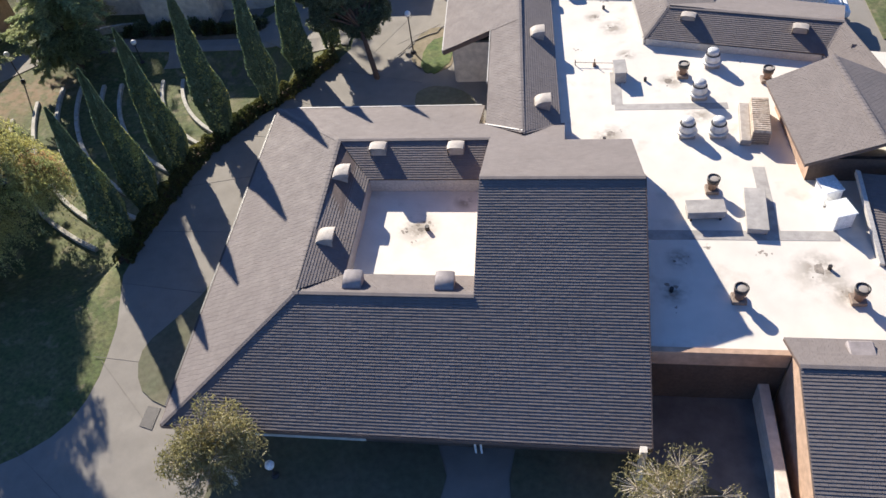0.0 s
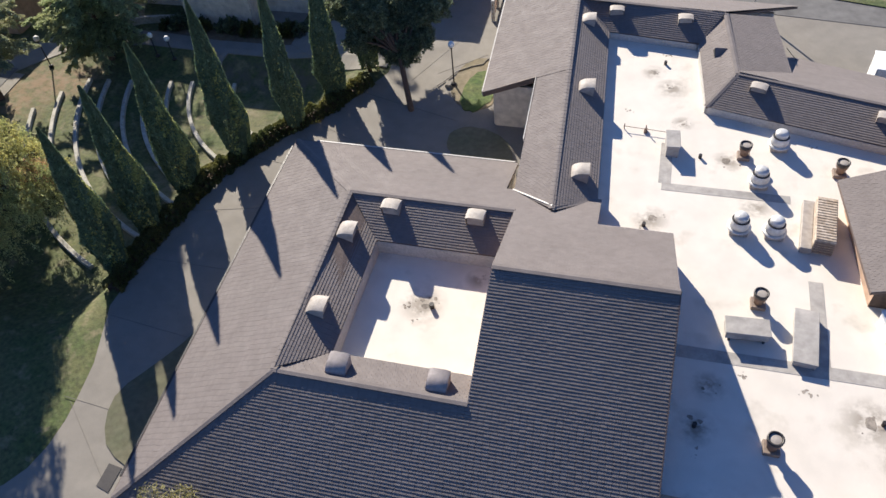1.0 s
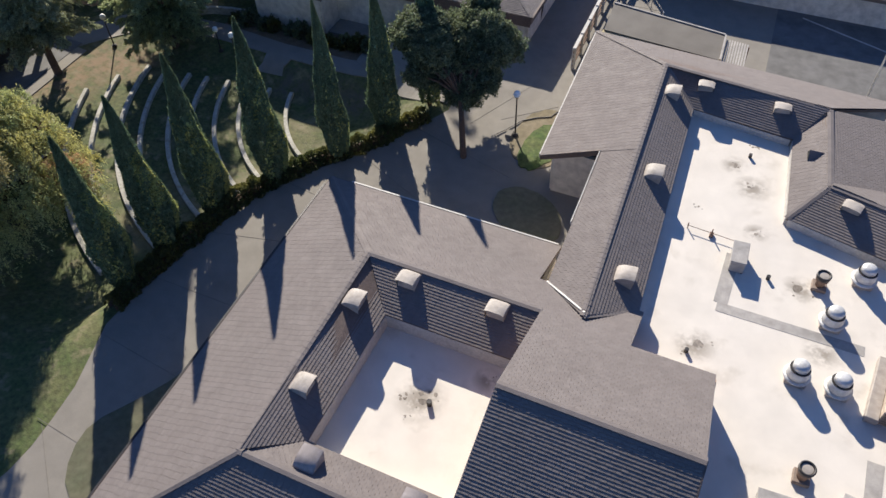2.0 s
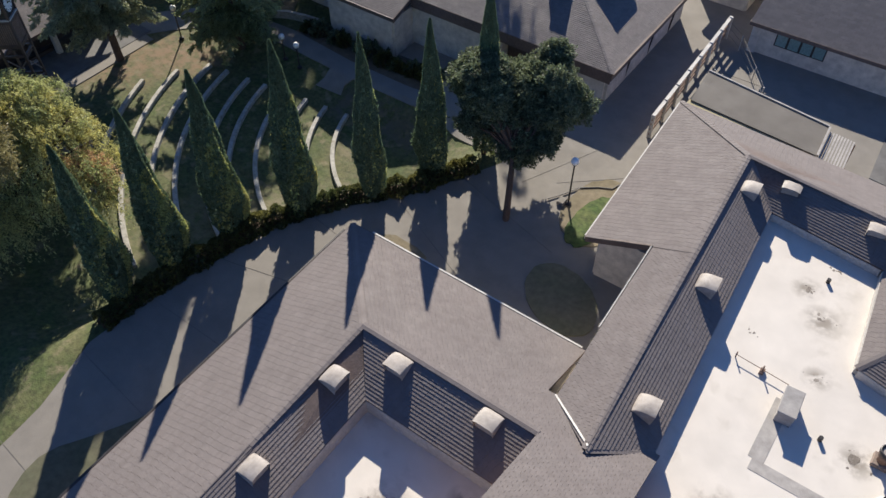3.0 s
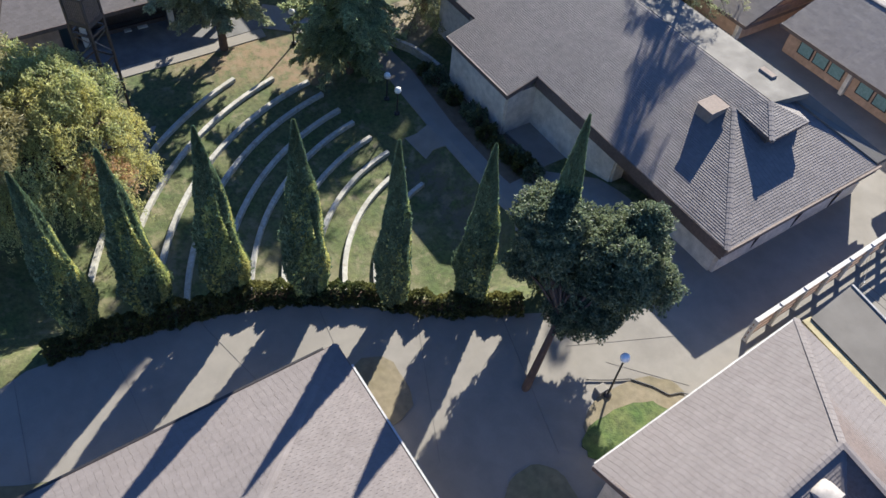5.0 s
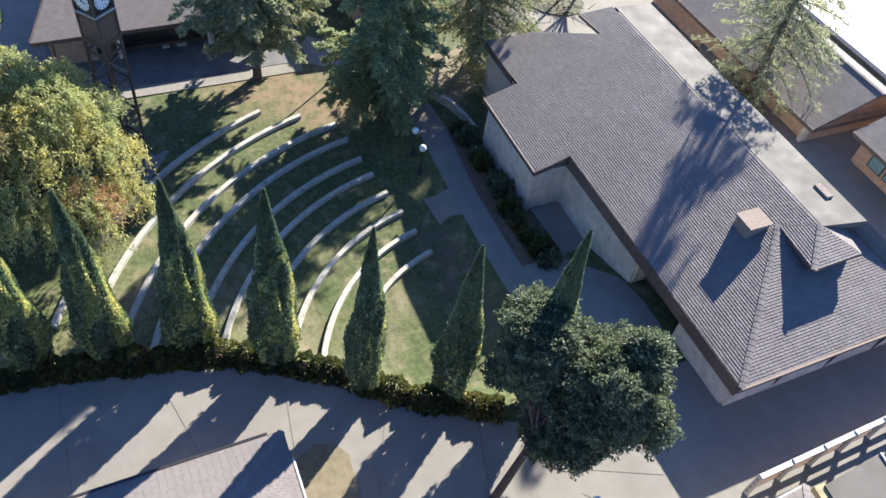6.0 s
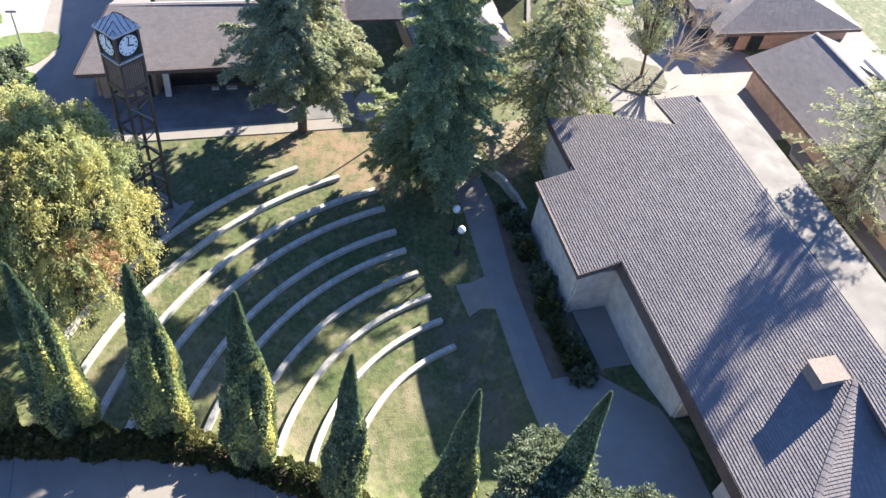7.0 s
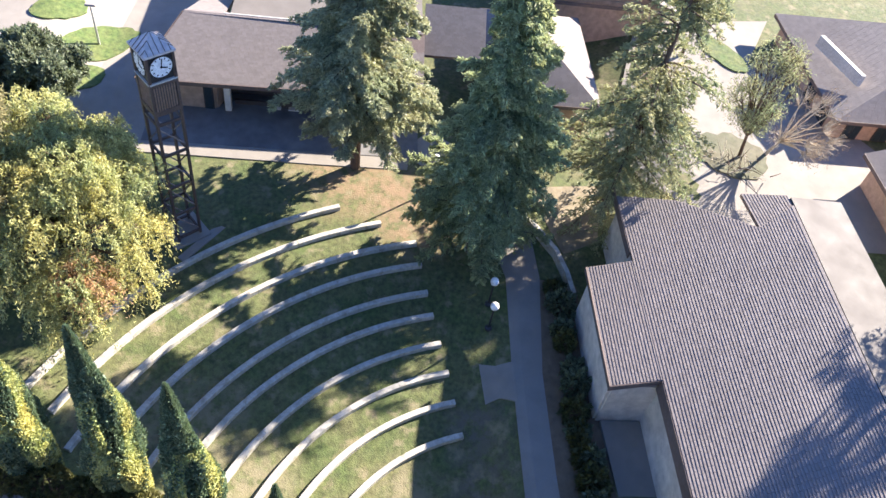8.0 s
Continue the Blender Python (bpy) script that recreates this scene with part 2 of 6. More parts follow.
def slab(points, depth):
    """A closed slab under a polygon of 3D points."""
    bm = bmesh.new()
    top = [bm.verts.new(p) for p in points]
    low = [bm.verts.new((p[0], p[1], p[2] - depth)) for p in points]
    n = len(points)
    bm.faces.new(top)
    bm.faces.new(low[::-1])
    for i in range(n):
        bm.faces.new((top[i], low[i], low[(i + 1) % n], top[(i + 1) % n]))
    return bm


def rows_of_shingles(poly, course=0.155, width=0.30, thick=0.022, seed=1):
    """Lapped shingles over a plane polygon whose first two points are its lower edge."""
    rng = random.Random(seed)
    p = [Vector(q) for q in poly]
    u = (p[1] - p[0]).normalized()
    nrm = Vector((0, 0, 0))
    for i in range(1, len(p) - 1):
        nrm += (p[i] - p[0]).cross(p[i + 1] - p[0])
    nrm.normalize()
    if nrm.z < 0:
        nrm = -nrm
    up = nrm.cross(u)
    if up.z < 0:
        up = -up
    flat = [((q - p[0]).dot(u), (q - p[0]).dot(up)) for q in p]

    def span(v):
        xs = []
        for (a0, b0), (a1, b1) in zip(flat, flat[1:] + flat[:1]):
            if (b0 - v) * (b1 - v) < 0:
                xs.append(a0 + (a1 - a0) * (v - b0) / (b1 - b0))
        return (min(xs), max(xs)) if len(xs) >= 2 else None

    low, high = min(f[1] for f in flat), max(f[1] for f in flat)
    verts, faces = [], []
    v = low
    k = 0
    while v < high - 0.02:
        v1 = min(v + course, high)
        a, b = span(v + 0.004), span(v1 - 0.004)
        if a and b:
            stagger = (k % 2) * width / 2 + rng.uniform(0, 0.1)
            lo, hi = min(a[0], b[0]), max(a[1], b[1])
            x = lo - stagger
            while x < hi:
                x1 = x + width
                s0, s1 = max(x, a[0]), min(x1 - 0.01, a[1])
                t0, t1 = max(x, b[0]), min(x1 - 0.01, b[1])
                if s1 - s0 > 0.01 or t1 - t0 > 0.01:
                    s0, s1 = min(s0, a[1]), max(s1, a[0])
                    t0, t1 = min(t0, b[1]), max(t1, b[0])
                    s1, t1 = max(s0, s1), max(t0, t1)
                    lift = thick * rng.uniform(0.9, 1.1)
                    drop = rng.uniform(-0.003, 0.003)
                    base = p[0] + up * (v + drop)
                    base1 = p[0] + up * v1
                    i = len(verts)
                    verts += [base + u * s0 + nrm * lift, base + u * s1 + nrm * lift, base1 + u * t1 + nrm * 0.008, base1 + u * t0 + nrm * 0.008, base + u * s0, base + u * s1]
                    faces += [(i, i + 1, i + 2, i + 3), (i + 4, i + 5, i + 1, i), (i + 4, i, i + 3), (i + 5, i + 2, i + 1)]
                x = x1
        v += course
        k += 1
    return verts, faces


SEED = [10]


def roof_plane(parent, poly, name="shingles", course=0.155, width=0.30, deck=0.16, mat=None, loose=None):
    """One slope: a deck slab and its shingles. The first two points are the lower edge."""
    SEED[0] += 1
    d = part("roof_deck", slab([(x, y, z - 0.04) for x, y, z in poly], deck), FASCIA, parent)
    verts, faces = rows_of_shingles(poly, course, width, 0.01 if mat == OLD_SHINGLE else 0.03, seed=SEED[0])
    if loose:
        x0, y0, x1, y1 = loose
        rest_v, rest_f = [], []
        for i in range(0, len(verts), 6):
            six = verts[i:i + 6]
            mid = (six[0] + six[2]) / 2
            mine = [(0, 1, 2, 3), (4, 5, 1, 0), (4, 0, 3), (5, 2, 1)]
            if x0 < mid.x < x1 and y0 < mid.y < y1:
                raw("shingle", [v - mid for v in six], mine, mat or SHINGLE, parent).location = mid
            else:
                k = len(rest_v)
                rest_v += six
                rest_f += [tuple(j + k for j in f) for f in mine]
        verts, faces = rest_v, rest_f
    raw(name, verts, faces, mat or SHINGLE, parent, kind="stuff")
    return d


def ridge_cap(parent, a, b, mat=None):
    """Bent cap pieces along a ridge or hip."""
    a, b = Vector(a), Vector(b)
    n = max(1, int((b - a).length / 0.33))
    d = (b - a).normalized()
    side = d.cross(Vector((0, 0, 1))).normalized()
    verts, faces = [], []
    for i in range(n):
        p, q = a + (b - a) * (i / n), a + (b - a) * ((i + 1.08) / n)
        j = len(verts)
        up0, up1 = Vector((0, 0, 0.05)), Vector((0, 0, 0.04))
        dn = Vector((0, 0, 0.02))
        verts += [p - side * 0.17 + dn, p + up0, p + side * 0.17 + dn, q - side * 0.17 + dn * 0.4, q + up1, q + side * 0.17 + dn * 0.4]
        faces += [(j, j + 1, j + 4, j + 3), (j + 1, j + 2, j + 5, j + 4), (j, j + 2, j + 1)]
    raw("ridge_cap", verts, faces, mat or SHINGLE, parent, kind="stuff")


def wall_strip(parent, pts, z0, z1, mat, name="wall", depth=0.25, label=""):
    """Upright walls along a line of plan points, with thickness."""
    made = []
    for (ax, ay), (bx, by) in zip(pts, pts[1:]):
        d = Vector((bx - ax, by - ay, 0))
        m = Matrix.Translation((ax, ay, 0)) @ Matrix.Rotation(math.atan2(d.y, d.x), 4, "Z")
        made.append(part(name, boxed(0, -depth / 2, z0, d.length, depth / 2, z1, m), mat, parent, label))
    return made


# ---- the lie of the ground ----
EDGE = [(-27.5, -60), (-27.5, 10), (-26.6, 28), (-25.4, 34.5), (-24.4, 39), (-21.6, 44), (-19.0, 47), (-16.5, 52), (-17.0, 57), (-20.0, 60), (-20, 140)]
CX, CY = -20.09, 54.91


def smooth(t):
    t = max(0.0, min(1.0, t))
    return t * t * (3 - 2 * t)


def beyond_edge(x, y):
    """Metres west of the hedge line (minus: east)."""
    best, side = 1e9, 1.0
    for (ax, ay), (bx, by) in zip(EDGE, EDGE[1:]):
        dx, dy = bx - ax, by - ay
        t = max(0.0, min(1.0, ((x - ax) * dx + (y - ay) * dy) / (dx * dx + dy * dy)))
        d = math.hypot(x - ax - t * dx, y - ay - t * dy)
        if d < best:
            best, side = d, 1.0 if dx * (y - ay) - dy * (x - ax) > 0 else -1.0
    return best * side


def height(x, y):
    d = beyond_edge(x, y)
    wide = 2.2 + 6.0 * smooth((y - 48) / 6)
    r = math.hypot(x - CX, y - CY)
    bowl = -1.82 - 0.082 * (25.8 - max(9.0, min(27.5, r)))
    bowl = bowl + (-1.8 - bowl) * smooth((y - 52.5) / 3)
    bowl = bowl + (-0.6 - bowl) * smooth((y - 63) / 5)
    return bowl * smooth(d / wide) * smooth((y - 24) / 6)


# ---- ground ----
def ground_sheet():
    xs = [-1500, -600, -250, -120] + [-80 + 1.0 * i for i in range(116)] + [50, 90, 250, 600, 1500]
    ys = [-1500, -500, -150, -50, -10] + [0 + 1.0 * i for i in range(101)] + [115, 140, 250, 600, 1500]
    verts = [(x, y, height(x, y) + (0.02 * noise.noise((x * 0.3, y * 0.3, 0)) if -80 < x < 40 and 0 < y < 100 else 0) - (0.05 if d_inside(x, y) else 0)) for y in ys for x in xs]
    w = len(xs)
    faces = [(j * w + i, j * w + i + 1, (j + 1) * w + i + 1, (j + 1) * w + i) for j in range(len(ys) - 1) for i in range(w - 1)]
    return tagged(raw("ground", verts, faces, GRASS_GROUND, smooth=True), "green and dry patchy lawn sloping down to the amphitheatre", "ground", kind="structure")


def d_inside(x, y):
    return beyond_edge(x, y) < -0.2


ground_sheet()

# the paved court: one level slab from the hedge line eastwards
PAVED = [(-25.4, 16.5), (-24.75, 17.5), (-24.4, 18.8), (-24.3, 20.3), (-24.45, 22), (-24.7, 23.8), (-25.3, 25.7), (-25.9, 27.6), (-25.7, 31), (-24.9, 34.5), (-23.9, 39), (-21.2, 43.6), (-18.6, 46.6), (-16.0, 51.8), (-16.2, 57), (-16.6, 60.5), (-16.6, 79), (-40, 79), (-60, 95), (60, 95), (60, -60), (-40, -60), (-40, 8), (-33, 11.4), (-30, 13.2), (-28.2, 14.4), (-26.6, 15.4)]


def paved_court():
    bm = slab([(x, y, 0.02) for x, y in PAVED], 0.3)
    ob = part("pavement", bm, CONCRETE)
    return tagged(ob, "pale grey concrete paving around the buildings", "pavement", kind="structure")


paved_court()


def joints():
    t = thing("paving_joints", (0, 0, 0), "dark joints between the concrete paving bays", "paving joint", kind="structure")
    lines = [((-25.2, 21.6), (-18.4, 21.0)), ((-25.8, 27.0), (-18.5, 26.2)), ((-25.6, 31.4), (-18.5, 31.4)), ((-24.6, 35.6), (-18.6, 37.0)), ((-22.8, 41.2), (-18.4, 40.6)), ((-19.6, 45.4), (-12, 42)), ((-17.2, 49.2), (-9.5, 47)), ((-14.0, 51.0), (-11.6, 56.4)), ((-12.2, 52.2), (-9.0, 55.0)), ((-24.7, 21.4), (-20.2, 17.4)), ((-27, 15.6), (-18, 10))]
    for (ax, ay), (bx, by) in lines:
        part("joint", bar(bmesh.new(), (ax, ay, 0.022), (bx, by, 0.022), 0.02, 0.02), JOINT, t)


joints()


def patch(name, pts, z, depth, mat, label, category, kind="structure"):
    ob = part(name, slab([(x, y, z) for x, y in pts], depth), mat)
    return tagged(ob, label, category, kind=kind)


def blob(cx, cy, rx, ry, n=28, seed=0, turn=0.0, rough=0.06):
    rng = random.Random(seed)
    out = []
    for i in range(n):
        a = 2 * math.pi * i / n
        k = 1 + rng.uniform(-rough, rough)
        x, y = rx * k * math.cos(a), ry * k * math.sin(a)
        out.append((cx + x * math.cos(turn) - y * math.sin(turn), cy + x * math.sin(turn) + y * math.cos(turn)))
    return out


def ribbon(name, left, right, mat, label, category, lift=0.05, cross=3, depth=0.12):
    """A path laid on the ground between two edges of equal length."""
    def fine(pts):
        out = []
        for (ax, ay), (bx, by) in zip(pts, pts[1:]):
            out += [(ax + (bx - ax) * t / 6, ay + (by - ay) * t / 6) for t in range(6)]
        return out + [pts[-1]]
    l, r = fine(left), fine(right)
    verts, faces = [], []
    for (ax, ay), (bx, by) in zip(l, r):
        for k in range(cross + 1):
            x, y = ax + (bx - ax) * k / cross, ay + (by - ay) * k / cross
            verts.append((x, y, height(x, y) + lift))
    w = cross + 1
    for j in range(len(l) - 1):
        for k in range(cross):
            faces.append((j * w + k, j * w + k + 1, (j + 1) * w + k + 1, (j + 1) * w + k))
    n = len(verts)
    verts += [(x, y, z - depth) for x, y, z in verts]
    for j in range(len(l) - 1):
        for k, flip in ((0, 1), (cross, 0)):
            a, b = j * w + k, (j + 1) * w + k
            faces.append((a, b, b + n, a + n) if flip else (b, a, a + n, b + n))
    return tagged(raw(name, verts, faces, mat, smooth=False), label, category, kind="structure")


FRESH_GRASS = material("watered lawn", (0.062, 0.105, 0.024), (0.10, 0.12, 0.035), rough=0.95, grain=3.6, patch=0.9, vary=0.4, bump=0.6, grit=22.0, dist=0.06)
EARTH = material("pale dry earth", (0.235, 0.19, 0.125), (0.18, 0.15, 0.09), rough=0.95, grain=2.5, bump=0.5)
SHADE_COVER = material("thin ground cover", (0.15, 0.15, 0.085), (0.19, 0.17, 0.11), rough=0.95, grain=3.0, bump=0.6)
# lawns, beds and kerbs let into the court
patch("lawn_by_lamp", blob(-8.7, 50.6, 1.2, 2.5, seed=3, turn=-0.1), 0.09, 0.3, FRESH_GRASS, "small green lawn beside the lamp post", "lawn")
patch("bed_by_lamp", blob(-9.0, 51.4, 1.9, 3.0, seed=4, turn=0.1), 0.06, 0.3, EARTH, "bare earth border around the small lawn", "planting bed")
patch("bed_corner", [(-18.6, 41.6), (-18.2, 42.5), (-17.6, 42.85), (-17.0, 42.8), (-16.0, 42.8), (-15.1, 42.5), (-14.7, 41.6), (-14.6, 40.6), (-15.5, 40.1), (-18.0, 40.1)], 0.07, 0.3, EARTH, "curved earth bed at the roof corner", "planting bed")
patch("bed_recess", blob(-7.4, 44.4, 2.6, 1.8, seed=6, turn=-0.6, rough=0.03), 0.08, 0.3, SHADE_COVER, "dark oval planting bed in the shaded recess", "planting bed")
patch("bed_west", [(-19.7, 18.6), (-20.6, 18.95), (-21.4, 19.5), (-21.95, 20.3), (-22.3, 21.2), (-22.4, 22.1), (-22.1, 23.0), (-21.7, 23.6), (-20.95, 24.8), (-20.3, 26.0), (-19.9, 27.0), (-19.2, 28.6), (-17.8, 30.5), (-17.8, 18.6)], 0.07, 0.3, GROUND_COVER, "earth bed along the west eave", "planting bed")
patch("bed_front_west", [(-15.6, 16.0), (-14.0, 17.2), (-4.8, 17.2), (-4.2, 15.6), (-5.2, 9), (-16.5, 9)], 0.07, 0.3, GROUND_COVER, "dark shaded planting beside the entrance path", "planting bed")
patch("bed_front_east", [(-1.0, 17.2), (5.0, 17.2), (9.0, 15.2), (9.5, 9), (-0.4, 9), (-1.2, 15.6)], 0.07, 0.3, GROUND_COVER, "dark shaded planting beside the entrance path", "planting bed")
patch("drain_grate", [(-20.7, 18.6), (-20.72, 17.4), (-19.95, 17.2), (-19.93, 18.5)], 0.05, 0.2, DARK_METAL, "dark metal utility cover in the walk", "utility cover")
patch("parking", [(3.5, 64), (60, 58), (60, 95), (2, 95)], 0.05, 0.2, ASPHALT, "grey asphalt car park", "car park")
patch("verge", [(13.0, 66.5), (22, 64.5), (23.5, 69), (14.5, 72)], 0.12, 0.2, GRASS_GROUND, "green grass verge by the car park", "lawn")
patch("far_field", [(24, 51), (60, 44), (60, 57), (24, 58)], 0.1, 0.2, GRASS_GROUND, "green playing field", "lawn")

ribbon("walk_path", [(-20.6, 55.0), (-26.0, 55.0), (-33.0, 55.0), (-39.4, 55.2), (-45.5, 53.8), (-49.2, 49)], [(-20.4, 57.2), (-26.1, 56.6), (-33.0, 56.6), (-39.5, 57.2), (-47.0, 56.8), (-51.6, 51)], CONCRETE, "concrete footpath along the amphitheatre", "footpath")
ribbon("walk_path_spur", [(-33.9, 53.4), (-33.6, 54.2), (-33.7, 55.1)], [(-31.5, 53.6), (-31.7, 54.3), (-31.3, 55.1)], CONCRETE, "short concrete spur off the footpath", "footpath", lift=0.056)
ribbon("walk_tower", [(-47.4, 28), (-47.5, 35.7), (-47.5, 44.0), (-47.6, 49.5)], [(-51.6, 28), (-51.8, 35.5), (-51.6, 45.5), (-51.8, 50)], CONCRETE, "concrete footpath before the long building", "footpath", lift=0.06)
# Dark strip stands in for the porch's shade on the concrete path.
ribbon("walk_porch", [(-48.5, 33), (-48.6, 37), (-48.6, 44.0), (-48.7, 50.2)], [(-54.6, 33), (-54.6, 37), (-54.6, 44), (-54.6, 50.2)], ASPHALT, "dark strip standing in for porch shade on the footpath", "pavement", lift=0.09, cross=4)
ribbon("walk_far", [(-46.5, 76), (-49.5, 71.5), (-53.8, 68.5), (-58, 65.5), (-66, 68)], [(-47.5, 82), (-50.5, 77.5), (-55.5, 75), (-61, 76), (-68, 80)], CONCRETE, "bright concrete yard between the far buildings", "pavement", lift=0.07)
ribbon("walk_far_wide", [(-42.5, 74), (-44, 68), (-48, 65), (-53, 63.5)], [(-44, 82), (-52, 83), (-57, 80), (-63, 79)], CONCRETE, "bright concrete yard between the far buildings", "pavement", lift=0.05, cross=6)
ribbon("walk_far_north", [(-42, 74.5), (-45.5, 73), (-49, 71)], [(-42, 80), (-45.5, 81), (-48, 81)], CONCRETE, "bright concrete yard beside the big roof", "pavement", lift=0.075)
ribbon("walk_far_west", [(-50.0, 20), (-49.6, 26), (-49.0, 34.0)], [(-68, 20), (-68, 27), (-66, 35.0)], CONCRETE, "bright concrete yard with lawns", "pavement", lift=0.065)
def draped(name, pts, lift, mat, label, category):
    """A rounded patch that follows the ground."""
    n = len(pts)
    cx, cy = sum(p[0] for p in pts) / n, sum(p[1] for p in pts) / n
    verts, faces = [(cx, cy, height(cx, cy) + lift)], []
    for k in range(1, 6):
        for x, y in pts:
            px_, py_ = cx + (x - cx) * k / 5, cy + (y - cy) * k / 5
            verts.append((px_, py_, height(px_, py_) + lift))
    faces += [(0, 1 + i, 1 + (i + 1) % n) for i in range(n)]
    for k in range(4):
        a, b = 1 + k * n, 1 + (k + 1) * n
        faces += [(a + i, b + i, b + (i + 1) % n, a + (i + 1) % n) for i in range(n)]
    m = len(verts)
    rim = 1 + 4 * n
    verts += [(x, y, z - 0.3) for x, y, z in verts[rim:]]
    faces += [(rim + i, m + i, m + (i + 1) % n, rim + (i + 1) % n) for i in range(n)]
    return tagged(raw(name, verts, faces, mat), label, category, kind="structure")


draped("far_lawn_west", blob(-57.5, 28.4, 1.5, 3.0, seed=9, turn=0.9), 0.16, FRESH_GRASS, "rounded green lawn in the far yard", "lawn")
draped("far_lawn_corner", blob(-53.6, 28.2, 1.0, 1.7, seed=12, turn=0.9), 0.16, FRESH_GRASS, "rounded green lawn in the far yard", "lawn")
draped("far_lawn_edge", blob(-59.8, 25.4, 1.2, 2.0, seed=13, turn=0.9), 0.16, FRESH_GRASS, "rounded green lawn in the far yard", "lawn")
patch("far_lawn_north", blob(-62.4, 74.4, 2.6, 1.2, seed=10, turn=0.5), -0.42, 0.25, FRESH_GRASS, "rounded green lawn in the far yard", "lawn")
patch("far_island", blob(-50.2, 71.6, 2.3, 2.5, seed=11, rough=0.1), -0.45, 0.25, GROUND_COVER, "bare earth tree island in the far yard", "planting bed")


# ---- the main building ----
# Darker copy of the vent paint, imitating hoods the sun only grazes.
DIM_VENT_PAINT = material("vent paint dimmed for grazing sun", (0.30, 0.26, 0.25), (0.27, 0.235, 0.225), rough=0.7, grain=3.0)


def shed_vent(parent_name, x, y, z, yaw, group="roof vents", paint=VENT):
    """A hooded roof vent: curved hood, side cheeks and a dark mouth."""
    t = thing(parent_name, (x, y, z), "cream painted sheet metal hooded vent on the shingle roof" if paint == VENT else "brown-grey sheet metal hooded vent, toned darker for grazing sun", "roof vent", group)
    t.rotation_euler = (0, 0, yaw)
    bm = bmesh.new()
    w, l, h, n = 0.48, 0.95, 0.52, 8
    prof = []
    for i in range(n + 1):
        a = math.pi * 0.5 * i / n
        prof.append((-l / 2 + l * (1 - math.cos(a)) * 0.75, h * math.sin(a) ** 0.8))
    prof.append((l / 2 + 0.08, h * 1.02))
    pts = [(px, pz) for px, pz in prof]
    rows_ = []
    for px, pz in pts:
        rows_.append([bm.verts.new((px, s * w * k, pz - (0.07 if abs(s * k) > 0.95 else 0.0))) for s, k in ((-1, 1.0), (-1, 0.6), (1, 0.6), (1, 1.0))])
    for a, b in zip(rows_, rows_[1:]):
        for i in range(3):
            bm.faces.new((a[i], b[i], b[i + 1], a[i + 1]))
    part("hood", bm, paint, t, smooth=True)
    for s in (-1, 1):
        bm = bmesh.new()
        vs = [bm.verts.new((px, s * w * 0.97, pz - 0.06)) for px, pz in pts] + [bm.verts.new((l / 2 - 0.05, s * w * 0.97, -0.35)), bm.verts.new((-l / 2, s * w * 0.97, -0.05))]
        bm.faces.new(vs)
        part("cheek", bm, paint, t)
    part("mouth", boxed(l / 2 - 0.14, -w * 0.9, -0.35, l / 2 - 0.1, w * 0.9, h - 0.1), paint, t)
    return t


XW, YS, YN, XE = -18.15, 16.3, 40.05, 5.15
XR, YRS, YRN, YT, XC = -12.15, 22.55, 33.95, 28.25, -3.1
ZS, ZN, ZT = 2.4, 3.1, 7.67  # south eave, north eave, top ridge
SS, SN = (ZT - ZS) / (YT - YS), (ZT - ZN) / (YN - YT)
ZRS, ZRN = ZS + SS * (YRS - YS), ZN + SN * (YN - YRN)

main = thing("main_building", (0, 0, 0), "low building with brown shingle hip roof around a light court", "building")
roof_plane(main, [(XW, YS, ZS), (XE, YS, ZS), (XE, YRS, ZRS), (XR, YRS, ZRS)])
roof_plane(main, [(XC, YRS, ZRS), (XE, YRS, ZRS), (XE, YT, ZT), (XC, YT, ZT)], loose=(-0.6, 23.0, 3.6, 26.8))
roof_plane(main, [(XW, YN, ZN), (XW, YS, ZS), (XR, YRS, ZRS), (XR, YRN, ZRN)])
roof_plane(main, [(-4.0, YN, ZN), (XW, YN, ZN), (XR, YRN, ZRN), (-4.0, YRN, ZRN)])
Y5 = 36.4
roof_plane(main, [(1.2, Y5, ZN + SN * (YN - Y5)), (-4.0, Y5, ZN + SN * (YN - Y5)), (-4.0, YRN, ZRN), (XC, YRN, ZRN), (XC, YT, ZT), (1.2, YT, ZT)])
Y6 = 33.5
roof_plane(main, [(4.9, Y6, ZN + SN * (YN - Y6)), (1.2, Y6, ZN + SN * (YN - Y6)), (1.2, YT, ZT), (XE, YT, ZT)])
# the slopes down into the light court
XI, YI0, YI1, ZI = -10.05, 24.3, 31.5, 4.5
roof_plane(main, [(XI, YI0, ZI), (XI, YI1, ZI), (XR, YRN, ZRN), (XR, YRS, ZRS)], deck=0.1)
roof_plane(main, [(XI, YI1, ZI), (XC, YI1, ZI), (XC, YRN, ZRN), (XR, YRN, ZRN)], deck=0.1)
roof_plane(main, [(XC, YI0, ZI), (XI, YI0, ZI), (XR, YRS, ZRS), (XC, YRS, ZRS)], deck=0.1)
for a, b in (((XW, YS, ZS), (XR, YRS, ZRS)), ((XW, YN, ZN), (XR, YRN, ZRN)), ((XR, YRS, ZRS), (XR, YRN, ZRN)), ((XR, YRS, ZRS), (XC, YRS, ZRS)), ((XR, YRN, ZRN), (XC, YRN, ZRN)), ((XC, YT, ZT), (XE, YT, ZT))):
    ridge_cap(main, a, b)
# court floor, its curb and the gable over it
part("court_roof", boxed(XI - 0.4, YI0 - 0.4, 3.2, XC, YI1 + 0.4, 3.55), MEMBRANE, main, "white flat roof of the light court with stains")
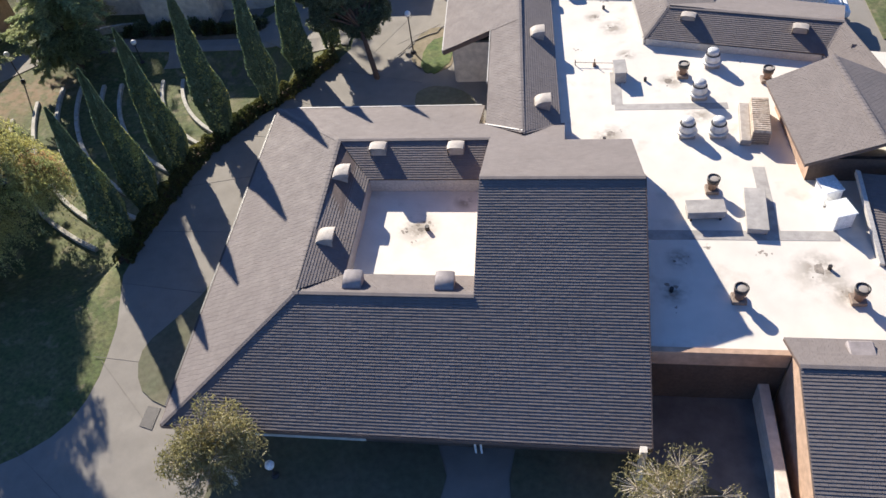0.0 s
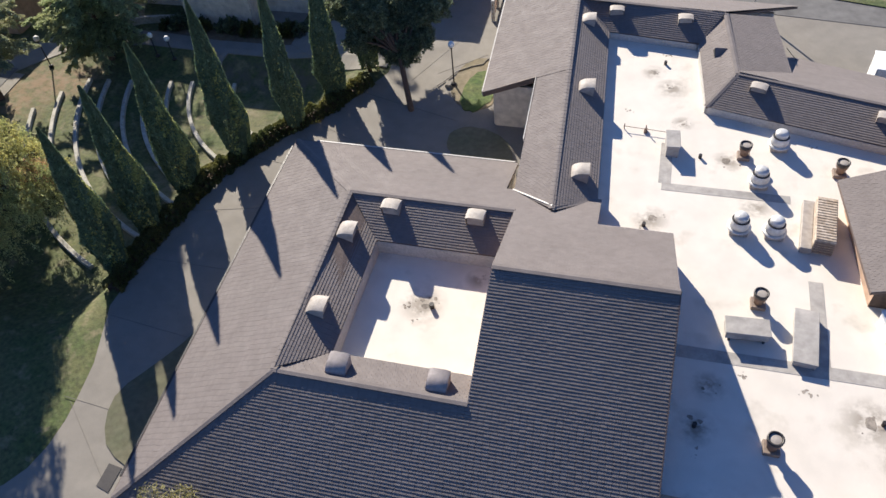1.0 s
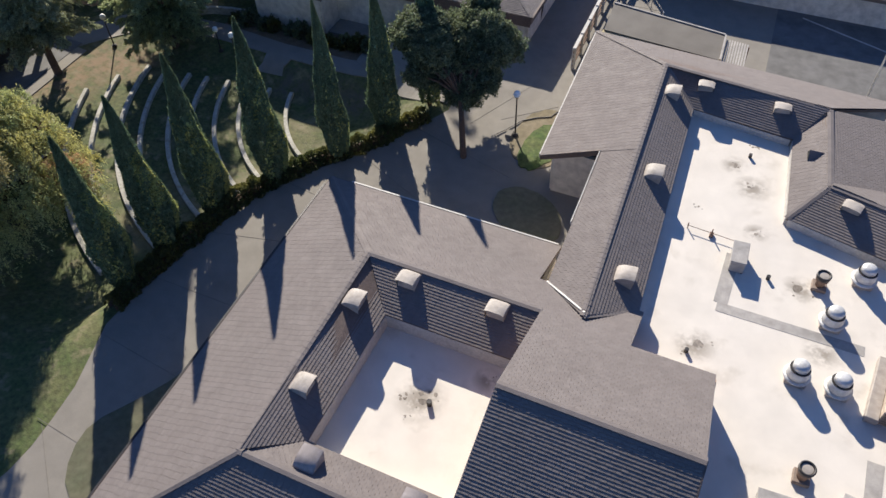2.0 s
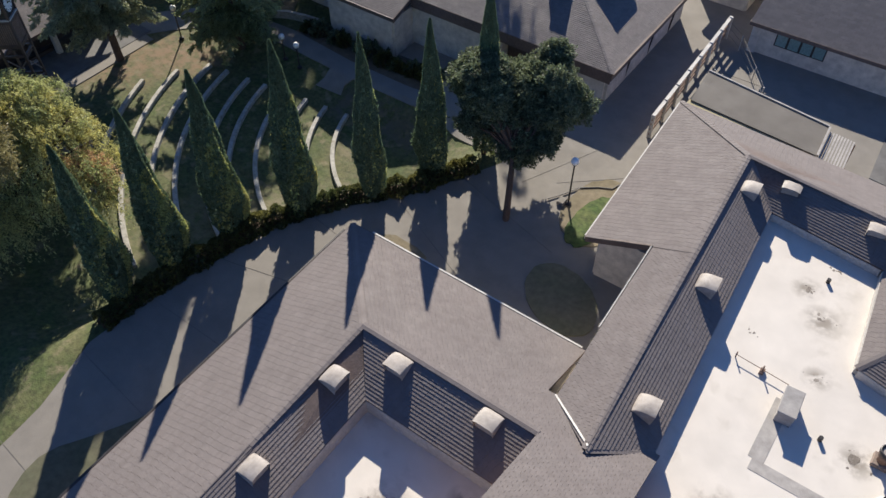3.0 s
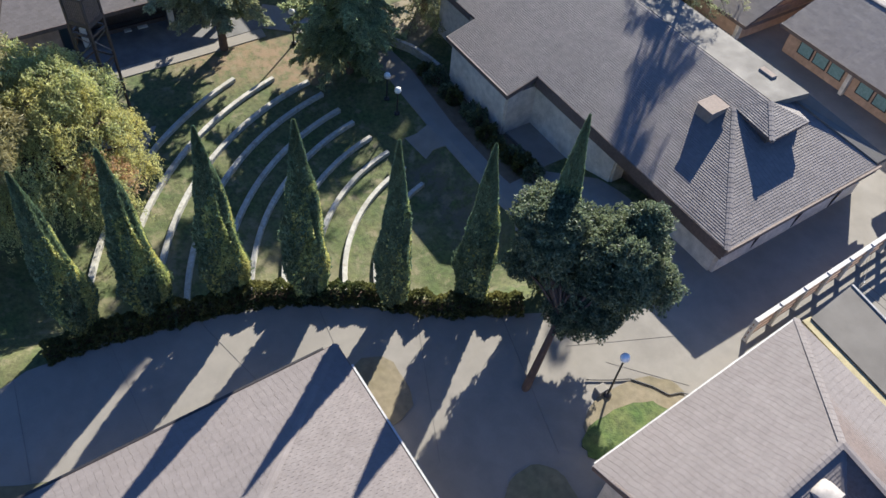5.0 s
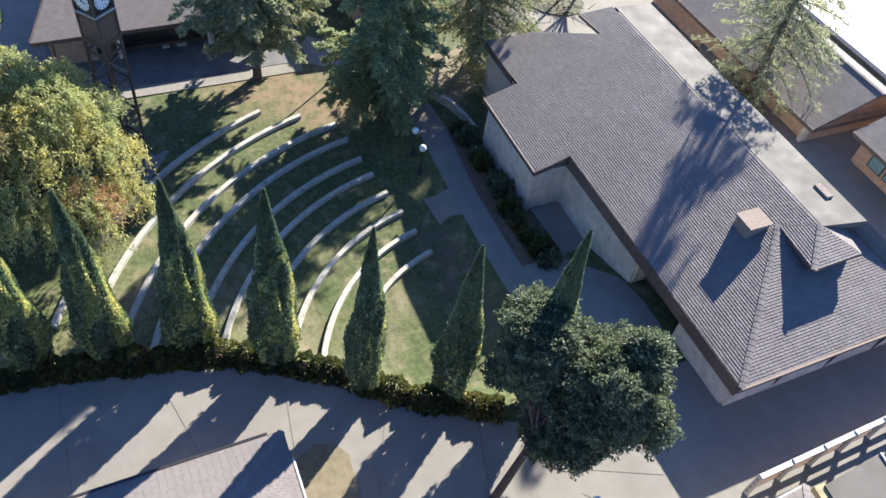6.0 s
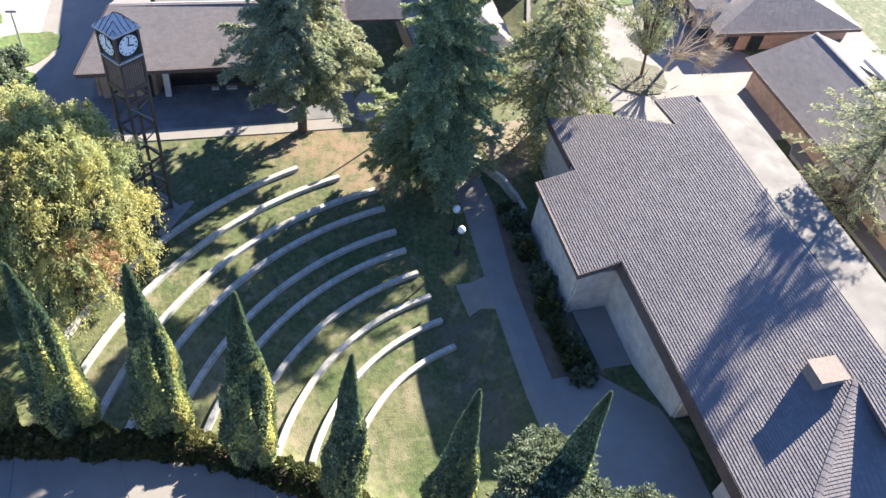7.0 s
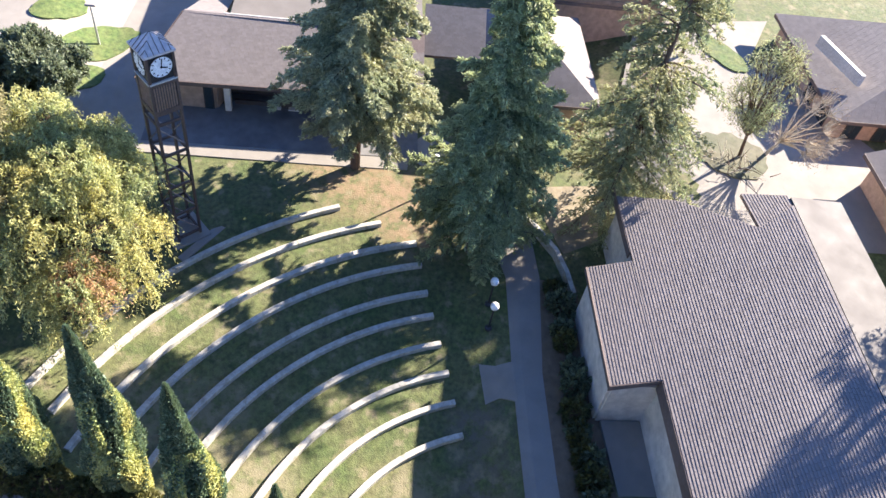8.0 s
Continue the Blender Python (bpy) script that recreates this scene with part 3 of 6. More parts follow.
part("court_curb", boxed(XI - 0.1, YI1 - 0.02, 3.55, XC - 0.05, YI1 + 0.14, 4.42), GUTTER, main, "white curb")
part("court_curb", boxed(XI - 0.14, YI0, 3.55, XI + 0.02, YI1 - 0.02, 4.42), GUTTER, main)
part("court_curb", boxed(XI + 0.02, YI0 - 0.14, 3.55, XC - 0.05, YI0 + 0.02, 4.42), GUTTER, main)


def gable(x, pts, thick, mat, parent, name="gable_wall"):
    bm = bmesh.new()
    a = [bm.verts.new((x, y, z)) for y, z in pts]
    b = [bm.verts.new((x + thick, y, z)) for y, z in pts]
    n = len(pts)
    bm.faces.new(a)
    bm.faces.new(b[::-1])
    for i in range(n):
        bm.faces.new((a[i], b[i], b[(i + 1) % n], a[(i + 1) % n]))
    return part(name, bm, mat, parent)


gable(XC + 0.06, [(YRS, 3.4), (YRN, 3.4), (YRN, ZRN - 0.2), (YT, ZT - 0.2), (YRS, ZRS - 0.2)], 0.2, BRICK_WALL, main)
gable(XE - 0.4, [(YS + 0.8, 0), (Y6, 0), (Y6, 5.3), (YT, ZT - 0.2), (YS + 0.8, 2.55)], 0.25, BRICK_WALL, main)
wall_strip(main, [(XW + 0.9, YS + 1.0), (-8.4, YS + 1.0)], 0, 2.7, STUCCO)
# Coloured dark here to stand for shrubs in the eave's shade.
wall_strip(main, [(-8.4, YS + 1.0), (XE - 0.4, YS + 1.0)], 0, 2.7, BROWN_SHADE_WALL)
wall_strip(main, [(XW + 0.9, YN - 0.9), (XW + 0.9, YS + 1.0)], 0, 2.6, STUCCO)
wall_strip(main, [(-4.1, YN - 0.9), (XW + 0.9, YN - 0.9)], 0, 3.1, STUCCO)
wall_strip(main, [(-4.1, Y5), (-4.1, YN - 0.9)], 0, 3.1, STUCCO)
wall_strip(main, [(1.2, Y6 - 0.1), (XE - 0.3, Y6 - 0.1)], 2.0, 5.3, BRICK_WALL)
# eaves: fascia boards and gutters
part("fascia", boxed(XW - 0.03, YS - 0.06, ZS - 0.28, XE, YS + 0.0, ZS), FASCIA, main)
part("fascia", slab([(XW - 0.06, YS, ZS), (XW, YS, ZS), (XW, YN, ZN), (XW - 0.06, YN, ZN)], 0.28), FASCIA, main)
part("fascia", boxed(XW - 0.03, YN, ZN - 0.28, -4.0, YN + 0.06, ZN), FASCIA, main)
part("gutter", slab([(XW - 0.17, YS + 1, ZS + 0.04), (XW - 0.065, YS + 1, ZS + 0.04), (XW - 0.065, YN - 0.6, ZN), (XW - 0.17, YN - 0.6, ZN)], 0.12), DARK_METAL, main)
part("gutter", boxed(XW + 1.3, YN + 0.065, ZN - 0.1, -4.2, YN + 0.16, ZN + 0.02), GUTTER, main, "white metal gutter")
part("rake_board", slab([(XE, YS, ZS + 0.04), (XE + 0.06, YS, ZS + 0.04), (XE + 0.06, YT, ZT + 0.04), (XE, YT, ZT + 0.04)], 0.28), FASCIA, main)

for x, y, yaw in ((-9.6, 33.3, -90), (-5.0, 33.3, -90), (-11.5, 31.2, 0), (-11.4, 26.3, 0), (-9.3, 23.3, 90), (-4.6, 23.3, 90)):
    if yaw == 0:
        k = (x - XR) / (XI - XR)
        ridge = ZRS + (ZRN - ZRS) * (y - YRS) / (YRN - YRS)
    elif yaw == -90:
        k, ridge = (YRN - y) / (YRN - YI1), ZRN
    else:
        k, ridge = (y - YRS) / (YI0 - YRS), ZRS
    inner = ridge + (ZI - ridge) * k
    # South-slope vents take the dimmed copy in place of weaker sun.
    shed_vent("roof_vent", x, y, inner + 0.02, radians(yaw), paint=DIM_VENT_PAINT if yaw == 90 else VENT)


# ---- the wing round the white roofs ----
wing = thing("east_wing", (0, 0, 0), "long wing with brown shingle roofs around a flat white roof", "building")
A, B, C, D, F = (-1.25, 34.4, 5.45), (-2.42, 54.75, 5.5), (7.3, 53.95, 5.45), (8.05, 47.5, 5.42), (18.6, 45.0, 5.45)
R2 = (-1.95, 46.4, 5.48)
N3, NW, FW, N1 = (-7.5, 46.45, 3.13), (-8.2, 60.3, 3.1), (-3.55, 36.3, 4.5), (-3.92, 46.4, 4.65)
EB0, EB1, CB0, CB1, FB = (0.95, 36.5, 4.45), (0.0, 52.5, 4.42), (5.85, 51.8, 4.45), (6.42, 45.3, 4.45), (17.2, 42.85, 4.5)
roof_plane(wing, [NW, N3, R2, B])
roof_plane(wing, [N1, FW, A, R2], deck=0.05)
roof_plane(wing, [EB0, EB1, B, A], deck=0.05)
roof_plane(wing, [EB1, CB0, C, B], deck=0.1)
NE = (12.6, 59.3, 3.1)
roof_plane(wing, [NE, NW, B, C])
roof_plane(wing, [CB0, CB1, D, C], deck=0.1)
roof_plane(wing, [(11.4, 48.7, 4.6), (10.5, 55.2, 4.6), C, D])
roof_plane(wing, [CB1, FB, F, D], deck=0.1)
roof_plane(wing, [(20.5, 50.6, 3.1), (10.5, 53.4, 3.1), D, F])
roof_plane(wing, [FB, (19.4, 33.0, 4.5), (21.2, 33.0, 5.45), F], deck=0.1)
for a, b in ((A, B), (B, C), (C, D), (D, F), (B, NW), (A, EB0), (B, EB1), (C, CB0), (D, CB1), (F, FB)):
    ridge_cap(wing, a, b)
wall_strip(wing, [(-3.3, 46.5), (-3.2, 37.2)], 0, 4.3, STUCCO)
wall_strip(wing, [(-6.8, 47.1), (-4.1, 47.1)], 0, 3.4, STUCCO)
wall_strip(wing, [(-7.4, 59.4), (-6.8, 47.1)], 0, 3.0, STUCCO)
wall_strip(wing, [(11, 58.4), (-7.4, 59.4)], 0, 3.0, STUCCO)
wall_strip(wing, [(0.87, 36.5), (-0.07, 52.55)], 3.3, 4.34, GUTTER, "curb")
wall_strip(wing, [(0.08, 52.6), (5.74, 51.9)], 3.3, 4.36, GUTTER, "curb")
wall_strip(wing, [(5.92, 51.8), (6.49, 45.4)], 3.3, 4.38, GUTTER, "curb")
wall_strip(wing, [(6.54, 45.38), (17.1, 42.95)], 3.3, 4.42, GUTTER, "curb")
wall_strip(wing, [(17.3, 42.8), (19.45, 33.0)], 3.3, 4.42, GUTTER, "curb")
part("rake_board", slab([(-3.82, 40.6, 4.61), (-3.76, 40.6, 4.61), (-3.97, 46.5, 4.72), (-4.03, 46.5, 4.72)], 0.2), GUTTER, wing, "thin pale gutter")
part("rake_board", slab([(-7.5, 46.5, 3.12), (-3.98, 46.4, 4.74), (-3.98, 46.5, 4.74), (-7.5, 46.6, 3.12)], 0.4), FASCIA, wing)
part("fascia", slab([(-7.6, 46.6, 3.1), (-7.5, 46.6, 3.1), (-8.2, 60.3, 3.1), (-8.3, 60.3, 3.1)], 0.3), GUTTER, wing, "white gutter")
part("flashing", slab([(-3.62, 36.44, 4.56), (-1.22, 34.62, 5.52), (-1.25, 34.54, 5.52), (-3.65, 36.36, 4.56)], 0.05), GUTTER, wing, "white metal flashing strip")
for vx, vy, turn in ((6.72, 50.1, 96), (18.55, 42.6, 75)):
    m = Matrix.Translation((vx, vy, 4.8)) @ Matrix.Rotation(radians(turn), 4, "Z")
    bm = bmesh.new()
    v = [bm.verts.new(m @ Vector(p)) for p in ((-0.5, 0.0, 0.0), (0.5, 0.0, 0.0), (0.0, 0.0, 0.55), (0.0, -0.75, 0.52))]
    for f in ((0, 2, 3), (1, 3, 2), (0, 3, 1)):
        bm.faces.new([v[i] for i in f])
    part("dormer_vent", bm, SHINGLE, wing, "small triangular roof vent")
    bm = bmesh.new()
    bm.faces.new([bm.verts.new(m @ Vector(p)) for p in ((-0.42, 0.012, 0.06), (0.42, 0.012, 0.06), (0.0, 0.012, 0.5))])
    part("vent_mouth", bm, BLACK, wing, "dark triangular vent opening")

for x, y, yaw in ((-0.75, 45.3, 4), (-0.2, 37.7, 4), (0.3, 54.0, -86), (4.8, 53.5, -86), (-1.5, 52.6, 4), (9.3, 46.6, -105), (16.0, 44.8, -105)):
    shed_vent("roof_vent", x, y, 4.98, radians(yaw))

FZ = 3.9


def on_flat(x, y):
    return 1.5 + (x - 1.5) * 0.99, 10 + (y - 10) * 0.99, FZ


flat = thing("flat_roof", (0, 0, 0), "broad flat white membrane roof with dark stains and plant", "flat roof")
part("membrane", slab([(-1.0, 33.4, FZ), (-1.5, 54.0, FZ), (7.0, 53.4, FZ), (7.4, 46.5, FZ), (30, 42, FZ), (30, 20.7, FZ), (4.9, 20.7, FZ), (4.9, 33.4, FZ)], 0.3), MEMBRANE, flat)
part("parapet", boxed(4.9, 20.4, 3.0, 11.4, 20.68, 4.0), BRICK_WALL, flat, "low brown parapet")
part("wall", boxed(4.95, 20.45, 0, 11.4, 20.66, 3.0), BROWN_SHADE_WALL, flat)
for x0, y0, x1, y1 in ((4.29, 38.62, 11.07, 39.2), (4.1, 39.2, 4.77, 42.59), (4.87, 27.68, 15.13, 28.36), (11.65, 28.36, 12.32, 33.3)):
    part("patch_strip", boxed(*on_flat(x0, y0)[:2], FZ - 0.02, *on_flat(x1, y1)[:2], FZ + 0.012), MEMBRANE_GREY, flat, "grey patched strip")


def cap_vent(x, y, r=0.27, h=0.95):
    t = thing("flue_vent", on_flat(x, y), "dark round flue with a rain cap on the white roof", "flue", "roof flues")
    part("curb", boxed(-0.34, -0.34, 0, 0.34, 0.34, 0.22, bevel=0.03), PALE_WOOD, t)
    part("pipe", lathe(bmesh.new(), [(r * 0.8, 0.2), (r * 0.8, h * 0.6), (r * 1.15, h * 0.65), (r * 1.25, h * 0.95)], 18), RUST, t, smooth=True)
    part("rain_cap", lathe(bmesh.new(), [(r * 1.2, h * 0.8), (r * 1.3, h * 0.93), (r * 1.3, h * 1.03), (r * 1.05, h * 1.05), (r * 0.98, h * 0.9), (0.001, h * 0.88)], 18), DARK_METAL, t, smooth=True)
    part("cap_core", lathe(bmesh.new(), [(r * 0.92, h * 0.92), (r * 0.9, h * 0.985), (r * 0.5, h * 1.0), (0.001, h * 1.005)], 18), VENT, t)
    return t


def dome_fan(x, y, r=0.5):
    t = thing("exhaust_fan", on_flat(x, y), "pale metal upblast exhaust fan on the white flat roof", "exhaust fan", "roof fans")
    part("curb", boxed(-0.46, -0.46, 0, 0.46, 0.46, 0.28, bevel=0.04), VENT, t)
    part("flange", lathe(bmesh.new(), [(r * 1.2, 0.27), (r * 1.22, 0.33), (r * 0.95, 0.36)], 24), FAN_METAL, t, smooth=True)
    part("shroud", lathe(bmesh.new(), [(r * 0.82, 0.34), (r * 1.0, 0.42), (r * 0.98, 0.62), (r * 0.9, 0.84), (r * 0.86, 0.86)], 24), FAN_METAL, t, smooth=True)
    part("cap", lathe(bmesh.new(), [(r * 0.72, 0.84), (r * 0.74, 1.06), (r * 0.62, 1.16), (r * 0.3, 1.2), (0.001, 1.21)], 22), FAN_METAL, t, smooth=True)
    part("band", lathe(bmesh.new(), [(r * 0.87, 0.82), (r * 0.9, 0.845), (r * 0.87, 0.875), (r * 0.75, 0.87)], 24), DARK_METAL, t)
    return t


for x, y in ((8.65, 42.01), (13.68, 41.33), (9.23, 31.36), (9.61, 23.72), (15.03, 23.81)):
    cap_vent(x, y)
for x, y in ((10.58, 43.17), (9.42, 39.88), (8.35, 36.2), (10.1, 36.2)):
    dome_fan(x, y)


STAIN = material("roof stain", (0.20, 0.17, 0.14), (0.30, 0.26, 0.22), rough=0.9, grain=6.0, vary=0.4)


def stains(parent, spots, z, seed):
    """Small irregular dirt patches, each a scatter of thin flecks."""
    rng = random.Random(seed)
    for x, y, r in spots:
        bm = bmesh.new()
        for _ in range(6):
            a, k = rng.uniform(0, 6.3), rng.random() ** 0.8
            cx, cy, rr = x + r * k * math.cos(a), y + r * k * math.sin(a) * 0.7, r * rng.uniform(0.08, 0.3) * (1.2 - k)
            bm.faces.new([bm.verts.new((px, py, z + 0.004 + 0.0005 * rng.random())) for px, py in blob(cx, cy, rr, rr * rng.uniform(0.5, 1), 9, rng.random(), rng.uniform(0, 3), 0.3)])
        tagged(part("dirt_patch", bm, STAIN, parent, "dark dirt patch"), "dark dirt patch", kind="stuff")


stains(main, ((-6.6, 28.6, 0.9), (-7.4, 28.3, 0.6), (-6.9, 27.4, 0.35), (-4.2, 30.8, 0.3)), 3.55, 3)
part("drain_pipe", tube(bmesh.new(), (-6.3, 28.4, 3.5), (-6.3, 28.4, 3.85), 0.13), DARK_METAL, main)
stains(flat, ((7.8, 41.2, 0.8), (4.4, 47.5, 0.7), (3.2, 49.0, 0.5), (3.8, 36.2, 0.8), (3.4, 35.4, 0.4), (6.4, 24.3, 0.6), (6.6, 22.9, 0.5), (7.0, 26.2, 0.6), (13.6, 25.6, 0.9), (14.6, 24.0, 0.6), (8.4, 27.0, 0.4), (5.2, 44.2, 0.6), (2.0, 45.0, 0.4), (11.2, 26.6, 0.5), (12.4, 43.0, 0.5), (4.0, 51.0, 0.5)), FZ, 4)
for x, y in ((3.55, 35.7), (3.9, 50.4), (6.3, 41.6), (14.2, 25.8), (6.5, 24.2)):
    part("drain_pipe", tube(bmesh.new(), on_flat(x, y), (*on_flat(x, y)[:2], FZ + 0.25), 0.1), DARK_METAL, flat)


def roof_box(name, x, y, lx, ly, h, mat, yaw=0.0, label="", legs=0.0, category="roof plant"):
    t = thing(name, on_flat(x, y), label, category)
    t.rotation_euler = (0, 0, yaw)
    part("casing", boxed(-lx / 2, -ly / 2, legs, lx / 2, ly / 2, h, bevel=0.03), mat, t)
    part("lid", boxed(-lx / 2 - 0.05, -ly / 2 - 0.05, h, lx / 2 + 0.05, ly / 2 + 0.05, h + 0.06, bevel=0.02), mat, t)
    for sx in (-1, 1):
        part("rail", boxed(sx * lx * 0.4 - 0.05, -ly / 2, 0, sx * lx * 0.4 + 0.05, ly / 2, max(legs, 0.06)), DARK_METAL, t)
    return t


roof_box("duct_box", 4.68, 42.11, 0.7, 1.4, 0.75, MEMBRANE_GREY, 0.06, "grey sheet metal duct box on the flat roof")
roof_box("roof_unit", 8.65, 29.52, 1.9, 0.9, 0.6, MEMBRANE_GREY, 0.05, "low grey air unit on the flat roof", legs=0.15)
roof_box("roof_hatch", 11.26, 29.62, 1.0, 3.0, 0.35, MEMBRANE_GREY, -0.08, "long low grey skylight curb on the flat roof")
roof_box("condenser", 15.03, 30.78, 0.9, 1.1, 1.0, WHITE, 0.3, "white boxed condenser unit on the flat roof", category="condenser")
roof_box("condenser", 15.23, 29.04, 1.0, 1.1, 1.0, WHITE, 0.3, "white boxed condenser unit on the flat roof", category="condenser")


def louvre_unit():
    t = thing("louvre_unit", on_flat(12.5, 36.8), "weathered wooden louvred housing on the flat roof", "roof plant")
    t.rotation_euler = (0, 0, -0.1)
    part("casing", boxed(-0.5, -1.6, 0, 0.5, 1.6, 0.95, bevel=0.03), MOTTLED, t)
    for i in range(16):
        part("slat", boxed(-0.46, -1.5 + i * 0.19, 0.95, 0.46, -1.38 + i * 0.19, 0.985), MOTTLED, t)
    for i in range(5):
        part("louvre", boxed(-0.45, -1.64, 0.12 + i * 0.16, 0.45, -1.6, 0.21 + i * 0.16), PALE_WOOD, t)
    part("skirt", boxed(-1.05, -1.75, 0, -0.5, 1.75, 0.4, bevel=0.03), VENT, t, "white side curb")


louvre_unit()

# gas pipe on small blocks
pipe = thing("gas_pipe", (-0.1, -1.7, FZ), "thin pipe run on blocks across the flat roof", "pipe")
bmp = tube(bmesh.new(), (1.9, 44.9, 0.22), (4.4, 44.7, 0.22), 0.018)
tube(bmp, (1.95, 44.9, 0.0), (1.95, 44.9, 0.4), 0.03)
tube(bmp, (3.2, 44.8, 0.0), (3.2, 44.8, 0.5), 0.035)
part("pipe", bmp, RUST, pipe)
part("block", boxed(3.1, 44.65, 0, 3.3, 44.95, 0.16), RUST, pipe)

# two taller roofed blocks east of the flat roof
tall = thing("tall_block", (0, 0, 0), "tan walled block with brown gabled roof above the flat roof", "building")
roof_plane(tall, [(12.9, 38.8, 5.5), (13.7, 31.5, 5.5), (17.2, 31.3, 7.05), (16.3, 39.0, 7.05)])
roof_plane(tall, [(20.6, 31.3, 5.5), (19.8, 39.0, 5.5), (16.3, 39.0, 7.05), (17.2, 31.3, 7.05)])
part("wall", slab([(13.6, 38.3, 5.45), (14.1, 32.0, 5.45), (14.35, 32.0, 5.45), (13.85, 38.3, 5.45)], 1.9), BRICK_WALL, tall)
part("front_wall", slab([(14.1, 32.0, 5.45), (20.2, 31.8, 5.45), (20.2, 32.05, 5.45), (14.1, 32.25, 5.45)], 1.9), BROWN_SHADE_WALL, tall)
part("front_gable", slab([(14.3, 32.05, 5.5), (17.2, 31.9, 6.85), (20.0, 31.85, 5.5), (17.2, 32.1, 6.85)], 0.4), BROWN_SHADE_WALL, tall)
part("wall", slab([(13.8, 38.2, 5.45), (19.4, 38.3, 5.45), (19.4, 38.5, 5.45), (13.8, 38.4, 5.45)], 1.9), BRICK_WALL, tall)
ridge_cap(tall, (17.2, 31.3, 7.05), (16.3, 39.0, 7.05))

low_roof = thing("low_roof", (0, 0, 0), "dark low shingle roof beside the condensers", "roof")
roof_plane(low_roof, [(16.6, 25.8, 4.0), (22.0, 24.5, 4.0), (22.0, 30.2, 5.2), (16.4, 31.2, 5.2)])
part("edge", slab([(16.4, 25.9, 4.1), (16.6, 25.8, 4.1), (16.4, 31.2, 5.3), (16.2, 31.3, 5.3)], 0.3), GUTTER, low_roof, "white roof edge")

block = thing("gabled_block", (0, 0, 0), "tan walled block with brown gabled shingle roof beside a service yard", "building")
roof_plane(block, [(11.0, 8.5, 2.4), (24, 8.5, 2.4), (24, 18.7, 5.8), (11.0, 18.7, 5.8)])
roof_plane(block, [(24, 20.5, 5.2), (10.8, 20.5, 5.2), (11.0, 18.7, 5.8), (24, 18.7, 5.8)])
ridge_cap(block, (11.0, 18.7, 5.8), (24, 18.7, 5.8))
gable(11.4, [(9, 0), (20.3, 0), (20.3, 5.1), (18.7, 5.6), (9, 2.4)], 0.25, BRICK_WALL, block)
part("wall", boxed(11.65, 20.05, 0, 24, 20.3, 5.0), BRICK_WALL, block)
part("roof_hatch", boxed(13.2, 19.2, 5.2, 14.3, 20.2, 5.58, bevel=0.06), DIM_VENT_PAINT, block)
part("yard_wall", boxed(10.4, 9, 0, 10.9, 20.6, 1.5, bevel=0.02), STUCCO, block, "white stucco yard wall")
patch("service_yard", [(5.0, 9), (10.4, 9), (10.4, 21.1), (5.0, 21.1)], 0.06, 0.2, ASPHALT, "dark service yard between the blocks", "yard")


# ---- the big roof beside the amphitheatre ----
hall = thing("hall", (0, 0, 0), "cream stucco hall under a broad brown shingle hip roof", "building")


def hz(y):
    return 2.6 + 0.33 * (y - 61.0)


HY = 69.4
roof_plane(hall, [(-37.4, 58.7, hz(58.7)), (-30.2, 58.7, hz(58.7)), (-30.2, 61.0, 2.6), (-37.4, 61.0, 2.6)], mat=HALL_SHINGLE)
HIP, RE, RW = (-20.15, 67.7, hz(67.7)), (-19.1, HY, hz(HY)), (-39.6, HY, hz(HY))
roof_plane(hall, [(-42.2, 61.0, 2.6), (-13.3, 61.0, 2.6), HIP, RE, RW, (-38.4, 67.4, hz(67.4)), (-41.2, 63.9, hz(63.9))], mat=HALL_SHINGLE)
roof_plane(hall, [(-13.3, 61.0, 2.6), (-13.5, 74.4, 2.6), (-20.0, 71.6, hz(67.6)), HIP], mat=HALL_SHINGLE)
roof_plane(hall, [(-41.0, 67.2, 4.6), (-38.4, 67.4, hz(67.4)), RW, (-40.4, HY, 5.2)], mat=HALL_SHINGLE)
ridge_cap(hall, (-13.3, 61.0, 2.6), HIP, mat=HALL_SHINGLE)
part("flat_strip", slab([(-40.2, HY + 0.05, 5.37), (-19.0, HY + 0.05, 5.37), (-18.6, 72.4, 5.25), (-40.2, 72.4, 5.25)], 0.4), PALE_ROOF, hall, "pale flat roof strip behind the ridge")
wall_strip(hall, [(-20.5, 72.1), (-39.9, 72.1)], -2.2, 4.8, STUCCO)
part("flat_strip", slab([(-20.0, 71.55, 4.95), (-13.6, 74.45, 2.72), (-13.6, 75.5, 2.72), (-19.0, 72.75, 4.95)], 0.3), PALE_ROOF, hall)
part("fascia", slab([(-13.4, 60.93, 2.6), (-30.2, 60.93, 2.6), (-30.2, 61.0, 2.6), (-13.4, 61.0, 2.6)], 0.85), FASCIA, hall)
part("fascia", slab([(-30.2, 58.63, 1.87), (-37.4, 58.63, 1.87), (-37.4, 58.7, 1.87), (-30.2, 58.7, 1.87)], 0.3), FASCIA, hall)
part("fascia", slab([(-30.13, 58.63, 1.87), (-30.2, 58.63, 1.87), (-30.2, 61.0, 2.6), (-30.13, 61.0, 2.6)], 0.35), FASCIA, hall)
part("fascia", slab([(-38.0, 60.93, 2.6), (-42.9, 60.93, 2.6), (-42.9, 61.0, 2.6), (-38.0, 61.0, 2.6)], 0.5), FASCIA, hall)
part("fascia", slab([(-13.33, 60.95, 2.6), (-13.4, 60.95, 2.6), (-13.5, 74.6, 2.6), (-13.43, 74.6, 2.6)], 0.6), FASCIA, hall)
